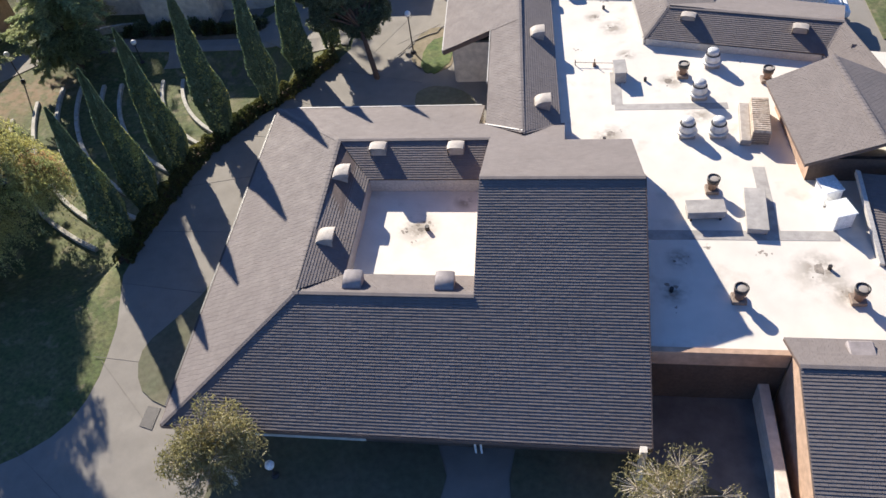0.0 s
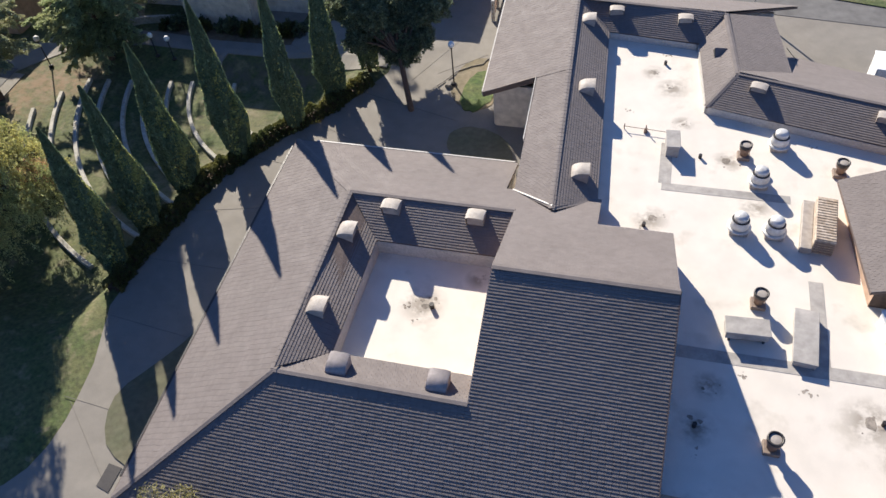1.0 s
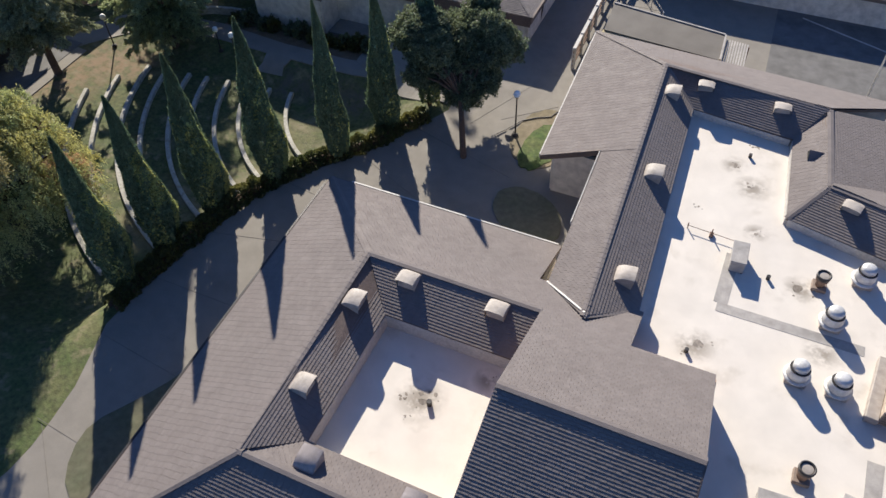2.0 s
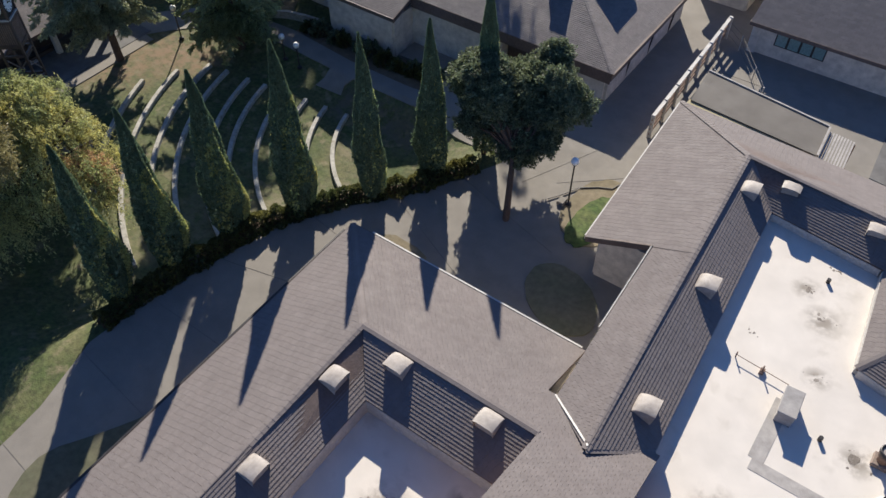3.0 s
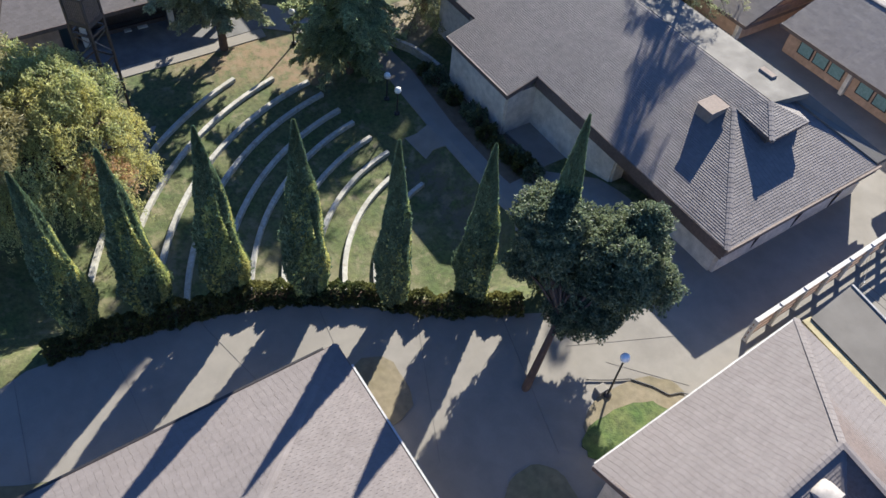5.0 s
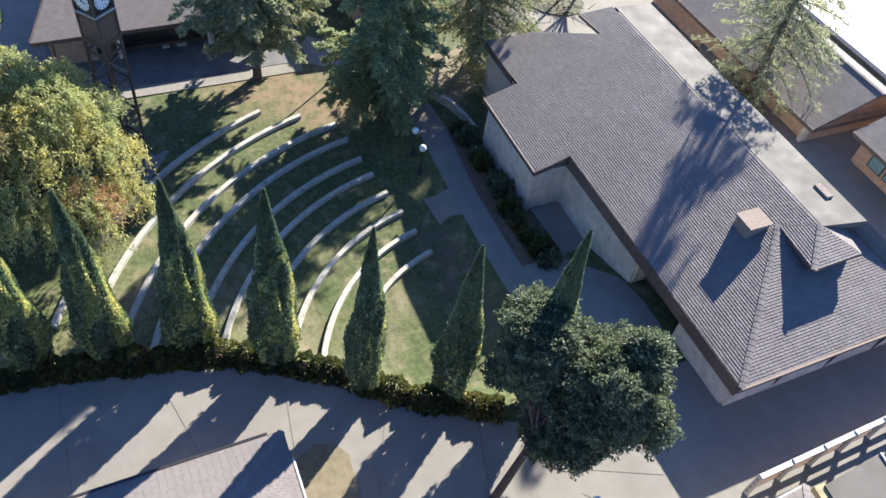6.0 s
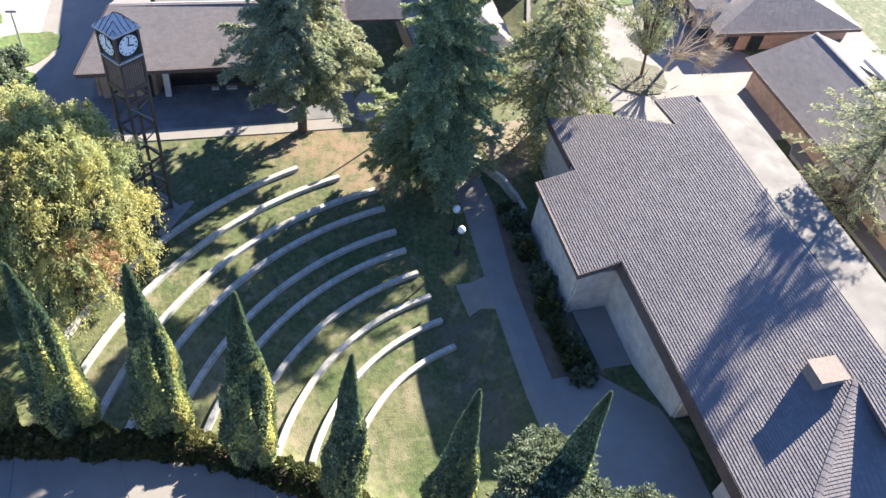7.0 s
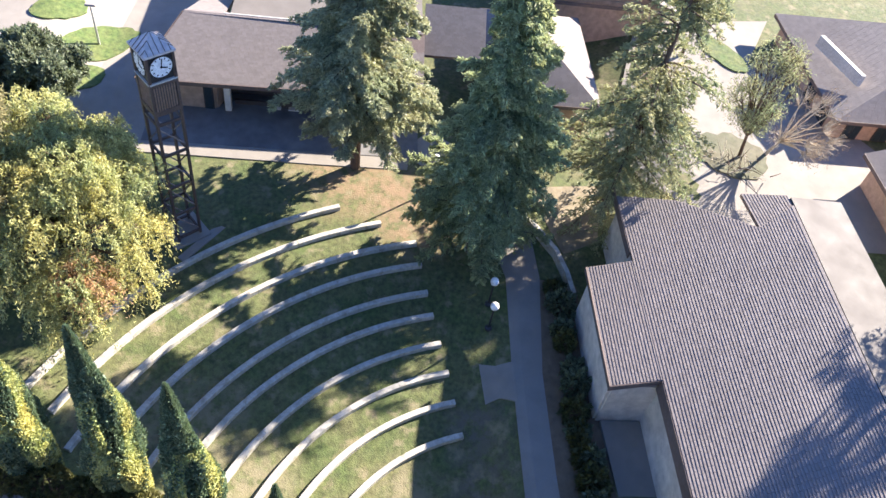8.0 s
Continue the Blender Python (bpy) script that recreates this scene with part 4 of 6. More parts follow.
part("gutter", slab([(-13.2, 60.95, 2.63), (-13.32, 60.95, 2.63), (-13.42, 74.6, 2.63), (-13.3, 74.6, 2.63)], 0.12), PALE_WOOD, hall, "pale brown gutter")
wall_strip(hall, [(-36.9, 59.0), (-30.5, 59.0)], -2.2, 1.6, STUCCO)
wall_strip(hall, [(-30.5, 59.0), (-30.5, 61.4)], -2.2, 1.6, STUCCO)
wall_strip(hall, [(-30.5, 61.4), (-22.4, 61.4)], -2.2, 2.6, STUCCO)
wall_strip(hall, [(-22.4, 61.4), (-22.4, 62.4)], -2.0, 2.5, STUCCO)
# Dark colour stands for the shade inside the porch opening.
wall_strip(hall, [(-22.4, 62.4), (-13.9, 62.4)], -2.0, 2.4, BROWN_SHADE_WALL)
wall_strip(hall, [(-18.2, 61.4), (-13.9, 61.4)], -2.0, 1.9, STUCCO)
wall_strip(hall, [(-13.8, 61.4), (-13.9, 74.2)], -0.5, 2.5, STUCCO)
wall_strip(hall, [(-36.9, 61.6), (-42.4, 61.6)], -2.2, 2.0, STUCCO)
wall_strip(hall, [(-36.9, 59.0), (-36.9, 61.6)], -2.2, 1.6, STUCCO)
wall_strip(hall, [(-42.0, 61.9), (-41.0, 64.0)], -2.2, 2.8, STUCCO)
wall_strip(hall, [(-41.0, 64.0), (-38.4, 67.3)], -2.2, 3.4, STUCCO)
wall_strip(hall, [(-38.4, 67.3), (-39.9, 69.5)], -2.2, 4.5, STUCCO)
wall_strip(hall, [(-39.9, 69.5), (-39.9, 72.1)], -2.2, 4.8, STUCCO)
wall_strip(hall, [(-20.6, 73.0), (-14.2, 74.6)], -1.0, 2.3, STUCCO)
for y in (64.5, 68.2, 71.8):
    part("downpipe", tube(bmesh.new(), (-13.8, y, -0.1), (-13.55, y, 2.0), 0.06), DARK_METAL, hall)
# the louvred box on the slope and the little hipped lookout at the ridge end
part("roof_box", boxed(-21.4, 65.8, 3.6, -20.25, 67.2, 4.95, bevel=0.03), PALE_WOOD, hall, "pale brown louvred roof box")
part("roof_box_lid", boxed(-21.47, 65.73, 4.95, -20.18, 67.27, 5.01), PALE_WOOD, hall)
LP, LQ = (-17.0, 67.5, hz(67.5)), (-17.1, 70.9, hz(67.5))
roof_plane(hall, [HIP, LP, RE], mat=HALL_SHINGLE)
roof_plane(hall, [LP, LQ, RE], mat=HALL_SHINGLE)
roof_plane(hall, [LQ, (-20.0, 71.4, hz(67.6)), RE], mat=HALL_SHINGLE)
ridge_cap(hall, LP, RE, mat=HALL_SHINGLE)
part("lookout_wall", slab([(-20.2, 67.9, 4.75), (-17.5, 67.9, 4.6), (-17.6, 70.6, 4.6), (-20.0, 70.9, 4.75)], 2.0), BROWN_SHADE_WALL, hall)
part("skylight", boxed(-21.7, 71.2, 5.1, -20.6, 71.7, 5.42, bevel=0.04), PALE_WOOD, hall, "pale brown skylight curb")

# fence and lean-to roofs north of the wing
fence = thing("fence", (0, 0, 0), "pale rail fence on posts between the court and the yard", "fence")
for i in range(8):
    y = 59.6 + i * 2.0
    part("post", boxed(-9.62 - 0.05 * i, y - 0.09, 0, -9.36 - 0.05 * i, y + 0.09, 1.86, bevel=0.02), GUTTER, fence)
part("cap", bar(bmesh.new(), (-9.5, 59.5, 1.76), (-9.9, 73.8, 1.76), 0.24, 0.08), GUTTER, fence)
for z in (0.35, 0.75, 1.15, 1.5):
    part("board", bar(bmesh.new(), (-9.5, 59.5, z), (-9.9, 73.8, z), 0.06, 0.2), RUST, fence)
leanto = thing("covered_way", (0, 0, 0), "flat grey roof over a covered way behind the wing", "canopy")
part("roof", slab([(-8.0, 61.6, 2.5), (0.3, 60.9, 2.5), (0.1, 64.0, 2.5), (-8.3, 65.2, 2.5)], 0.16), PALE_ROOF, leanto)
part("edge", slab([(-8.3, 65.2, 2.58), (0.1, 64.0, 2.58), (0.12, 64.12, 2.58), (-8.3, 65.32, 2.58)], 0.22), MEMBRANE_GREY, leanto)
part("edge", slab([(0.1, 64.0, 2.58), (0.3, 60.9, 2.58), (0.42, 60.9, 2.58), (0.22, 64.0, 2.58)], 0.22), MEMBRANE_GREY, leanto)
for x, y in ((-7.9, 64.8), (-4, 64.2), (-0.3, 63.6), (-7.6, 62), (-0.2, 61.3)):
    part("post", boxed(x - 0.07, y - 0.07, 0, x + 0.07, y + 0.07, 2.4), STUCCO, leanto)
lattice = thing("lattice_canopy", (0, 0, 0), "grey slatted canopy beside the covered way", "canopy")
for i in range(9):
    part("slat", bar(bmesh.new(), (0.5 + i * 0.18, 61.0 - 0.02 * i, 2.3), (0.35 + i * 0.18, 63.9 - 0.02 * i, 2.3), 0.1, 0.04), MEMBRANE_GREY, lattice)
for x, y in ((0.5, 61.2), (2.0, 61.0), (0.4, 63.6), (1.9, 63.5)):
    part("post", boxed(x - 0.05, y - 0.05, 0, x + 0.05, y + 0.05, 2.28), RUST, lattice)


# ---- the amphitheatre ----
RADII = [25.72, 23.97, 22.18, 20.63, 18.69, 17.19, 15.39, 13.63, 11.93, 10.12]
STARTS = [201.6, 196.9, 192.6, 192.7, 193, 193.1, 193.2, 193.3, 193.8, 194.3]
ENDS = [247, 246, 249, 250, 251, 252, 252, 252, 249, 247]


def bench(k):
    r, top = RADII[k], -1.55 - 0.14 * k
    t = thing("bench", (CX + r * math.cos(radians(220)), CY + r * math.sin(radians(220)), top - 0.5), "curved pale concrete bench in the grassy amphitheatre", "bench", "amphitheatre benches")
    n = max(4, int(radians(ENDS[k] - STARTS[k]) * r / 2.4))
    ox, oy, oz = t.location
    for i in range(n):
        a0 = STARTS[k] + (ENDS[k] - STARTS[k]) * i / n
        a1 = STARTS[k] + (ENDS[k] - STARTS[k]) * (i + 1) / n
        bm = bmesh.new()
        m = 6
        rings = []
        for j in range(m + 1):
            a = radians(a0 + (a1 - a0) * j / m + (0.02 if j == 0 else -0.02 if j == m else 0))
            c, s = math.cos(a), math.sin(a)
            rings.append([bm.verts.new((CX + rr * c - ox, CY + rr * s - oy, z - oz)) for rr, z in ((r - 0.155, top - 0.6), (r - 0.155, top - 0.03), (r - 0.13, top), (r + 0.13, top), (r + 0.155, top - 0.03), (r + 0.155, top - 0.6))])
        for p, q in zip(rings, rings[1:]):
            for j in range(5):
                bm.faces.new((p[j], q[j], q[j + 1], p[j + 1]))
        bm.faces.new(rings[0])
        bm.faces.new(rings[-1][::-1])
        part("segment", bm, BENCH_CONCRETE, t)


for k in range(10):
    bench(k)


# ---- leaves and trees ----
def leaf_cloud(points, axes, size, seed, flat=0.5, aspect=0.55):
    """One small bent leaf of two triangles at each point, lying roughly along its axis."""
    rng = np.random.default_rng(seed)
    p = np.asarray(points, float)
    n = len(p)
    d = np.asarray(axes, float) + rng.normal(0, flat, (n, 3))
    d /= np.linalg.norm(d, axis=1)[:, None] + 1e-9
    s = np.cross(d, rng.normal(0, 1, (n, 3)))
    s /= np.linalg.norm(s, axis=1)[:, None] + 1e-9
    up = np.cross(s, d)
    size = size * rng.uniform(0.6, 1.35, n)[:, None]
    a = p - d * size * 0.5
    b = p + d * size * 0.6
    l = p + s * size * aspect * 0.5 + up * size * 0.12
    r = p - s * size * aspect * 0.5 + up * size * 0.12
    verts = np.stack([a, l, b, r], 1).reshape(-1, 3)
    faces = (np.arange(n)[:, None] * 4 + np.arange(4)).tolist()
    return verts.tolist(), faces


def cloud_mesh(name, points, axes, size, mat, seed, **k):
    v, f = leaf_cloud(points, axes, size, seed, **k)
    return mesh_of(name, v, f, mat)


def cypress_meshes(seed, ivy):
    rng = np.random.default_rng(seed)
    n = 30000
    h = rng.uniform(0.02, 1, n) ** 0.8
    ang = rng.uniform(0, 2 * math.pi, n)
    lump = 1 + 0.16 * np.sin(ang * 3 + h * 9 + seed) + 0.10 * np.sin(ang * 5 - h * 17) + rng.normal(0, 0.04, n)
    prof = np.where(h < 0.28, 0.55 + 1.6 * h, ((1 - h) / 0.72) ** 0.85) * lump
    rad = 1.18 * prof * np.sqrt(rng.uniform(0.6, 1, n))
    pts = np.stack([rad * np.cos(ang), rad * np.sin(ang), 11.2 * h], 1)
    axes = np.stack([0.35 * np.cos(ang), 0.35 * np.sin(ang), np.ones(n)], 1)
    crown = cloud_mesh("crown", pts, axes, 0.18, CYPRESS_LEAF, seed, flat=0.3, aspect=0.55)
    m = int(11000 * ivy)
    h = rng.uniform(0.0, 0.75, m) ** 1.2
    ang = rng.normal(radians(72), 1.05, m)
    keep = (np.sin(ang * 2 + h * 11 + seed) + np.sin(ang * 3.3 - h * 7)) > -0.35
    h, ang = h[keep], ang[keep]
    rad = 1.14 * np.where(h < 0.28, 0.6 + 1.43 * h, ((1 - h) / 0.72) ** 0.85) * (1 + 0.16 * np.sin(ang * 3 + h * 9 + seed))
    pts = np.stack([rad * np.cos(ang), rad * np.sin(ang), 11.2 * h], 1)
    axes = np.stack([np.cos(ang), np.sin(ang), 0.2 * np.ones(len(h))], 1)
    vine = cloud_mesh("ivy", pts, axes, 0.19, IVY_LEAF, seed + 1, flat=0.7, aspect=0.8) if m else None
    bm = tube(bmesh.new(), (0, 0, -0.6), (0, 0, 9.5), 0.22, 0.05)
    trunk = bpy.data.meshes.new("trunk")
    bm.to_mesh(trunk)
    bm.free()
    trunk.materials.append(BARK)
    return crown, vine, trunk


def cypress(x, y, tip, wide, ivy, seed):
    z = height(x, y)
    crown, vine, trunk = cypress_meshes(seed, ivy)
    lab = "tall slim cypress overgrown with yellowing ivy" if ivy > 0.5 else "tall slim dark green cypress"
    t = thing("cypress", (x, y, z), lab + " beside the walk", "tree", "cypress row")
    t.scale = (wide * 0.9, wide * 0.9, (tip - z) / 11.2)
    for nm, me in (("crown", crown), ("ivy", vine), ("trunk", trunk)):
        if me:
            o = new(nm, me)
            o.parent = t


CYPRESSES = ((-27.0, 30.6, 10.7, 1.0, 0.7), (-26.5, 33.9, 10.9, 1.05, 1.0), (-25.8, 37.7, 11.1, 1.08, 1.0), (-23.5, 41.2, 11.8, 1.05, 0.9), (-20.7, 44.6, 11.5, 0.85, 0.2), (-19.1, 48.5, 10.9, 0.95, 0.3), (-17.6, 52.1, 12.2, 0.9, 0.15))
for i, (x, y, tip, wide, ivy) in enumerate(CYPRESSES):
    cypress(x, y, tip, wide, ivy, 20 + i)


def hedge():
    rng = np.random.default_rng(5)
    line = [(-26.3, 28.6), (-26.2, 31), (-25.5, 34.5), (-24.5, 39), (-21.8, 43.7), (-19.2, 46.7), (-17.2, 50.5)]
    pts, ax = [], []
    for (x0, y0), (x1, y1) in zip(line, line[1:]):
        n = int(math.hypot(x1 - x0, y1 - y0) * 620)
        t = rng.uniform(0, 1, n)
        a = rng.uniform(0, math.pi, n)
        dx, dy = (y1 - y0), -(x1 - x0)
        l = math.hypot(dx, dy)
        lump = np.array([noise.noise((x0 * 2 + k * l * 1.7, y0, 3.0)) + 0.6 * noise.noise((x0 + k * l * 4.1, y0, 9.0)) for k in t])
        r = 0.65 * (1 + 0.4 * lump)
        pts.append(np.stack([x0 + (x1 - x0) * t + dx / l * r * np.cos(a), y0 + (y1 - y0) * t + dy / l * r * np.cos(a), 0.92 * np.sin(a) * (1 + 0.4 * lump) - 0.1], 1))
        ax.append(np.stack([dx / l * np.cos(a), dy / l * np.cos(a), np.sin(a) + 0.4], 1))
    v, f = leaf_cloud(np.concatenate(pts), np.concatenate(ax), 0.2, 6, flat=0.6, aspect=0.8)
    t = thing("hedge", (0, 0, 0), "low clipped hedge edging the curved walk", "hedge", kind="stuff")
    raw("leaves", v, f, HEDGE_LEAF, t, kind="stuff")
    verts, faces = [], []
    for x, y in line:
        verts += [(x - 0.3, y, -0.8), (x + 0.3, y, -0.3), (x + 0.25, y, 0.3), (x - 0.25, y, 0.3)]
    for j in range(len(line) - 1):
        for k in range(4):
            faces.append((j * 4 + k, j * 4 + (k + 1) % 4, (j + 1) * 4 + (k + 1) % 4, (j + 1) * 4 + k))
    raw("branches", verts, faces, BARK, t)


hedge()


def crown_tree(name, x, y, z, trunk_h, clumps, mat, leaf_size, per, seed, label, bark=None, trunk_r=0.28, droop=0.0, lean=(0, 0), flat=0.9, twigs=5):
    """Trunk with limbs reaching into clumps of leaves; clumps: (dx, dy, z, radius)."""
    rng = np.random.default_rng(seed)
    pr = random.Random(seed)
    t = thing(name, (x, y, z), label, "tree")
    st = Sticks()
    fork = Vector((lean[0], lean[1], trunk_h))
    st.add((0, 0, -0.5), fork, trunk_r, trunk_r * 0.7, 10)
    pts, ax = [], []
    for dx, dy, cz, r in clumps:
        c = Vector((dx, dy, cz))
        mid = fork.lerp(c, 0.5) + Vector((pr.uniform(-0.3, 0.3), pr.uniform(-0.3, 0.3), 0.2))
        st.add(fork, mid, trunk_r * 0.4, trunk_r * 0.28, 6)
        st.add(mid, c, trunk_r * 0.28, trunk_r * 0.08, 6)
        for _ in range(twigs):
            e = c + Vector((pr.gauss(0, 1), pr.gauss(0, 1), pr.gauss(0, 0.8))).normalized() * r * 0.8
            st.add(mid.lerp(c, 0.6), e, max(0.016, trunk_r * 0.12), 0.008, 4)
        n = int(per * r * r)
        d = rng.normal(0, 1, (n, 3))
        d /= np.linalg.norm(d, axis=1)[:, None]
        lump = 1 + 0.22 * np.sin(d[:, 0] * 7 + seed) * np.sin(d[:, 1] * 6) + 0.15 * np.sin(d[:, 2] * 9 + dx)
        rad = r * lump * rng.uniform(0.45, 1.08, n) ** 0.5
        q = d * rad[:, None] * np.array([1, 1, 0.8])
        if droop:
            q[:, 2] -= droop * rng.uniform(0, 1, n) ** 2 * (np.linalg.norm(q[:, :2], axis=1) / r)
        pts.append(q + np.array([dx, dy, cz]))
        ax.append(d * (1 - droop * 0.4) + np.array([0, 0, -droop * 1.2 if droop else 0.2]))
    v, f = leaf_cloud(np.concatenate(pts), np.concatenate(ax), leaf_size, seed, flat=flat, aspect=0.55 if not droop else 0.28)
    raw("trunk", st.verts, st.faces, bark or BARK, t)
    raw("crown", v, f, mat, t)
    return t


def clump_set(seed, n, rx, ry, z0, z1, r0, r1):
    rng = random.Random(seed)
    out = []
    for _ in range(n):
        a, k = rng.uniform(0, 2 * math.pi), math.sqrt(rng.uniform(0, 1))
        zz = rng.uniform(z0, z1)
        s = math.sqrt(max(0.1, 1 - ((zz - (z0 + z1) / 2) / ((z1 - z0) * 0.62)) ** 2))
        out.append((rx * k * s * math.cos(a), ry * k * s * math.sin(a), zz, rng.uniform(r0, r1)))
    return out


OAK_CLUMPS = [(dx + ox, dy + oy, z, r) for seed, n, ox, oy, rx, ry, z0, z1 in ((3, 34, -1.6, 6.6, 2.2, 2.2, 3.0, 7.4), (4, 30, -4.4, 3.6, 1.9, 1.9, 3.2, 7.4), (5, 26, -1.6, 4.4, 2.0, 1.6, 2.6, 5.4)) for dx, dy, z, r in clump_set(seed, n, rx, ry, z0, z1, 0.6, 1.15)]
crown_tree("oak_tree", -12.9, 47.35, 0, 2.9, OAK_CLUMPS, OAK_LEAF, 0.17, 2900, 31, "dense dark green oak with a leaning trunk in the court", trunk_r=0.23, lean=(-1.4, 2.8))


def weeping_tree(x, y, z, lobes, seed, label):
    """A broad tree of hanging sprays; lobes: (dx, dy, top, radius, drop)."""
    rng = np.random.default_rng(seed)
    pr = random.Random(seed)
    t = thing("willow_tree", (x, y, z), label, "tree")
    st = Sticks()
    fork = Vector((0.2, -0.2, 3.0))
    st.add((0, 0, -0.5), fork, 0.42, 0.32, 10)
    leaves, rusty = ([], []), ([], [])
    for dx, dy, top, r, drop in lobes:
        c = Vector((dx, dy, top - r * 0.5))
        mid = fork.lerp(c, 0.5) + Vector((pr.uniform(-0.4, 0.4), pr.uniform(-0.4, 0.4), 0.5))
        st.add(fork, mid, 0.17, 0.11, 6)
        st.add(mid, c, 0.11, 0.04, 6)
        pts_ax = rusty if pr.random() < 0.05 else leaves
        for k in range(int(38 * r * r)):
            a = pr.uniform(0, 2 * math.pi)
            e = math.acos(pr.uniform(-0.15, 1))
            d = Vector((math.sin(e) * math.cos(a), math.sin(e) * math.sin(a), math.cos(e) * 0.75))
            tip = c + d * r * pr.uniform(0.55, 1.1)
            if k % 5 == 0:
                st.add(c, tip, 0.03, 0.008, 4)
            out = Vector((d.x, d.y, 0)) * pr.uniform(0.2, 0.8)
            long = drop * pr.uniform(0.35, 1.0)
            n = int(20 + 20 * long)
            f = rng.uniform(0, 1, n)
            p = np.array(tip) + np.outer(f, np.array(out)) * long
            p[:, 2] += 0.25 * long * np.sin(f * 3.1) - long * f ** 1.7
            p += rng.normal(0, 0.1, (n, 3))
            pts_ax[0].append(p)
            pts_ax[1].append(np.outer(1 - 0.5 * f, np.array(out)) + np.outer(0.25 + f, np.array((0, 0, -1.0))) + 0.01)
    raw("trunk", st.verts, st.faces, BARK, t)
    for nm, (pp, aa), mat in (("crown", leaves, WILLOW_LEAF), ("rusty_spray", rusty, RUST_LEAF)):
        if pp:
            v, f = leaf_cloud(np.concatenate(pp), np.concatenate(aa), 0.18, seed, flat=0.75, aspect=0.32)
            raw(nm, v, f, mat, t)


def willow_lobes(seed):
    rng = random.Random(seed)
    out = []
    for _ in range(64):
        a, k = rng.uniform(0, 2 * math.pi), math.sqrt(rng.uniform(0, 1))
        top = 10.6 - 5.6 * k ** 2 - rng.uniform(0, 1.8)
        out.append((5.3 * k * math.cos(a), 5.3 * k * math.sin(a), top, rng.uniform(0.6, 1.6), rng.uniform(0.7, 2.2)))
    return out


weeping_tree(-37.8, 32.2, -1.9, willow_lobes(7), 32, "broad yellow-green drooping tree beside the clock tower")
crown_tree("front_tree", -14.5, 14.6, 0, 2.6, clump_set(9, 30, 2.3, 1.9, 2.6, 5.6, 0.5, 0.9), PALE_LEAF, 0.22, 620, 33, "airy olive-green tree with pale limbs at the front", bark=PALE_BARK, trunk_r=0.16, droop=0.9, twigs=12)
crown_tree("front_tree", 6.0, 14.2, 0, 2.0, clump_set(10, 22, 2.3, 1.8, 1.8, 4.0, 0.5, 0.9), PALE_LEAF, 0.17, 330, 34, "thin half-bare tree with pale twigs at the front", bark=PALE_BARK, trunk_r=0.14, droop=0.5, twigs=22)


def conifer(name, x, y, h, spread, mat, seed, label, gap=0.5, start=0.14, bare=0.0, sprays=4, tuft=26, sag=0.12, needle=0.21):
    """A conifer with tiers of boughs; each bough carries side sprays of needles with gaps between them."""
    rng = random.Random(seed)
    nr = np.random.default_rng(seed)
    z = height(x, y)
    t = thing(name, (x, y, z), label, "tree")
    st = Sticks()
    st.add((0, 0, -0.5), (0, 0, h * 0.97), 0.30 * min(h, 22) / 18, 0.03, 10)
    pts, ax = [], []
    zz = h * start
    while zz < h * 0.985:
        k = (zz - h * start) / (h * (1 - start))
        reach = spread * (0.6 + 0.4 * min(1, k * 5)) * (1 - k) ** 0.8 + 0.2
        for _ in range(rng.choice((2, 3, 4, 5))):
            a = rng.uniform(0, 2 * math.pi)
            l = reach * rng.uniform(0.45, 1.15)
            d = Vector((math.cos(a), math.sin(a), 0))
            side = d.cross(Vector((0, 0, 1)))
            bend = sag + rng.uniform(-0.12, 0.14)
            root = Vector((0, 0, zz))
            at = lambda f: root + d * l * f + Vector((0, 0, 0.14 * l * f - bend * l * f * f * 1.7))
            prev = root
            for j in range(1, 6):
                q = at(j / 5)
                st.add(prev, q, 0.05 * (1.15 - j / 5) * h / 18 + 0.008, None, 4)
                prev = q
            count = max(3, int(sprays * (1.2 + l)))
            for j in range(count):
                f = bare + (1 - bare) * (j + rng.uniform(0.1, 0.9)) / count
                base = at(f)
                turn = rng.choice((-1, 1))
                long = (0.3 + 0.34 * l * (1.05 - f)) * rng.uniform(0.6, 1.25)
                way = (d * rng.uniform(0.45, 0.95) + side * turn * rng.uniform(0.5, 1.0) + Vector((0, 0, rng.uniform(-0.35, 0.15)))).normalized()
                n = int(tuft * (0.45 + long * 0.7))
                g = nr.uniform(0, 1, n)
                p = np.array(base) + np.outer(g * long, np.array(way)) + nr.normal(0, 0.075, (n, 3)) * (1.25 - 0.6 * g)[:, None]
                p[:, 2] -= 0.22 * long * g ** 2
                pts.append(p)
                ax.append(np.tile(np.array(way), (n, 1)) + np.array([0, 0, -0.2]))
        zz += gap * rng.uniform(0.7, 1.25) * (1 - 0.4 * k)
    v, f = leaf_cloud(np.concatenate(pts), np.concatenate(ax), needle, seed, flat=0.55, aspect=0.34)
    raw("trunk", st.verts, st.faces, BARK, t)
    raw("foliage", v, f, mat, t)
    return t


conifer("redwood_tree", -47.6, 46.2, 19.5, 5.4, REDWOOD_LEAF, 41, "tall redwood with a bare lower trunk above the amphitheatre", start=0.16, gap=0.33, sprays=6, tuft=46, sag=0.16, needle=0.23)
conifer("redwood_tree", -41.6, 53.3, 19, 5.2, FIR_LEAF, 42, "tall dark redwood beside the footpath", start=0.07, gap=0.34, sprays=6, tuft=46, sag=0.16, needle=0.23)
conifer("pine_tree", -45.6, 62.2, 20, 6.0, PINE_LEAF, 43, "tall pale green pine with drooping boughs beside the hall", start=0.06, gap=0.6, sprays=4, tuft=26, sag=0.22)
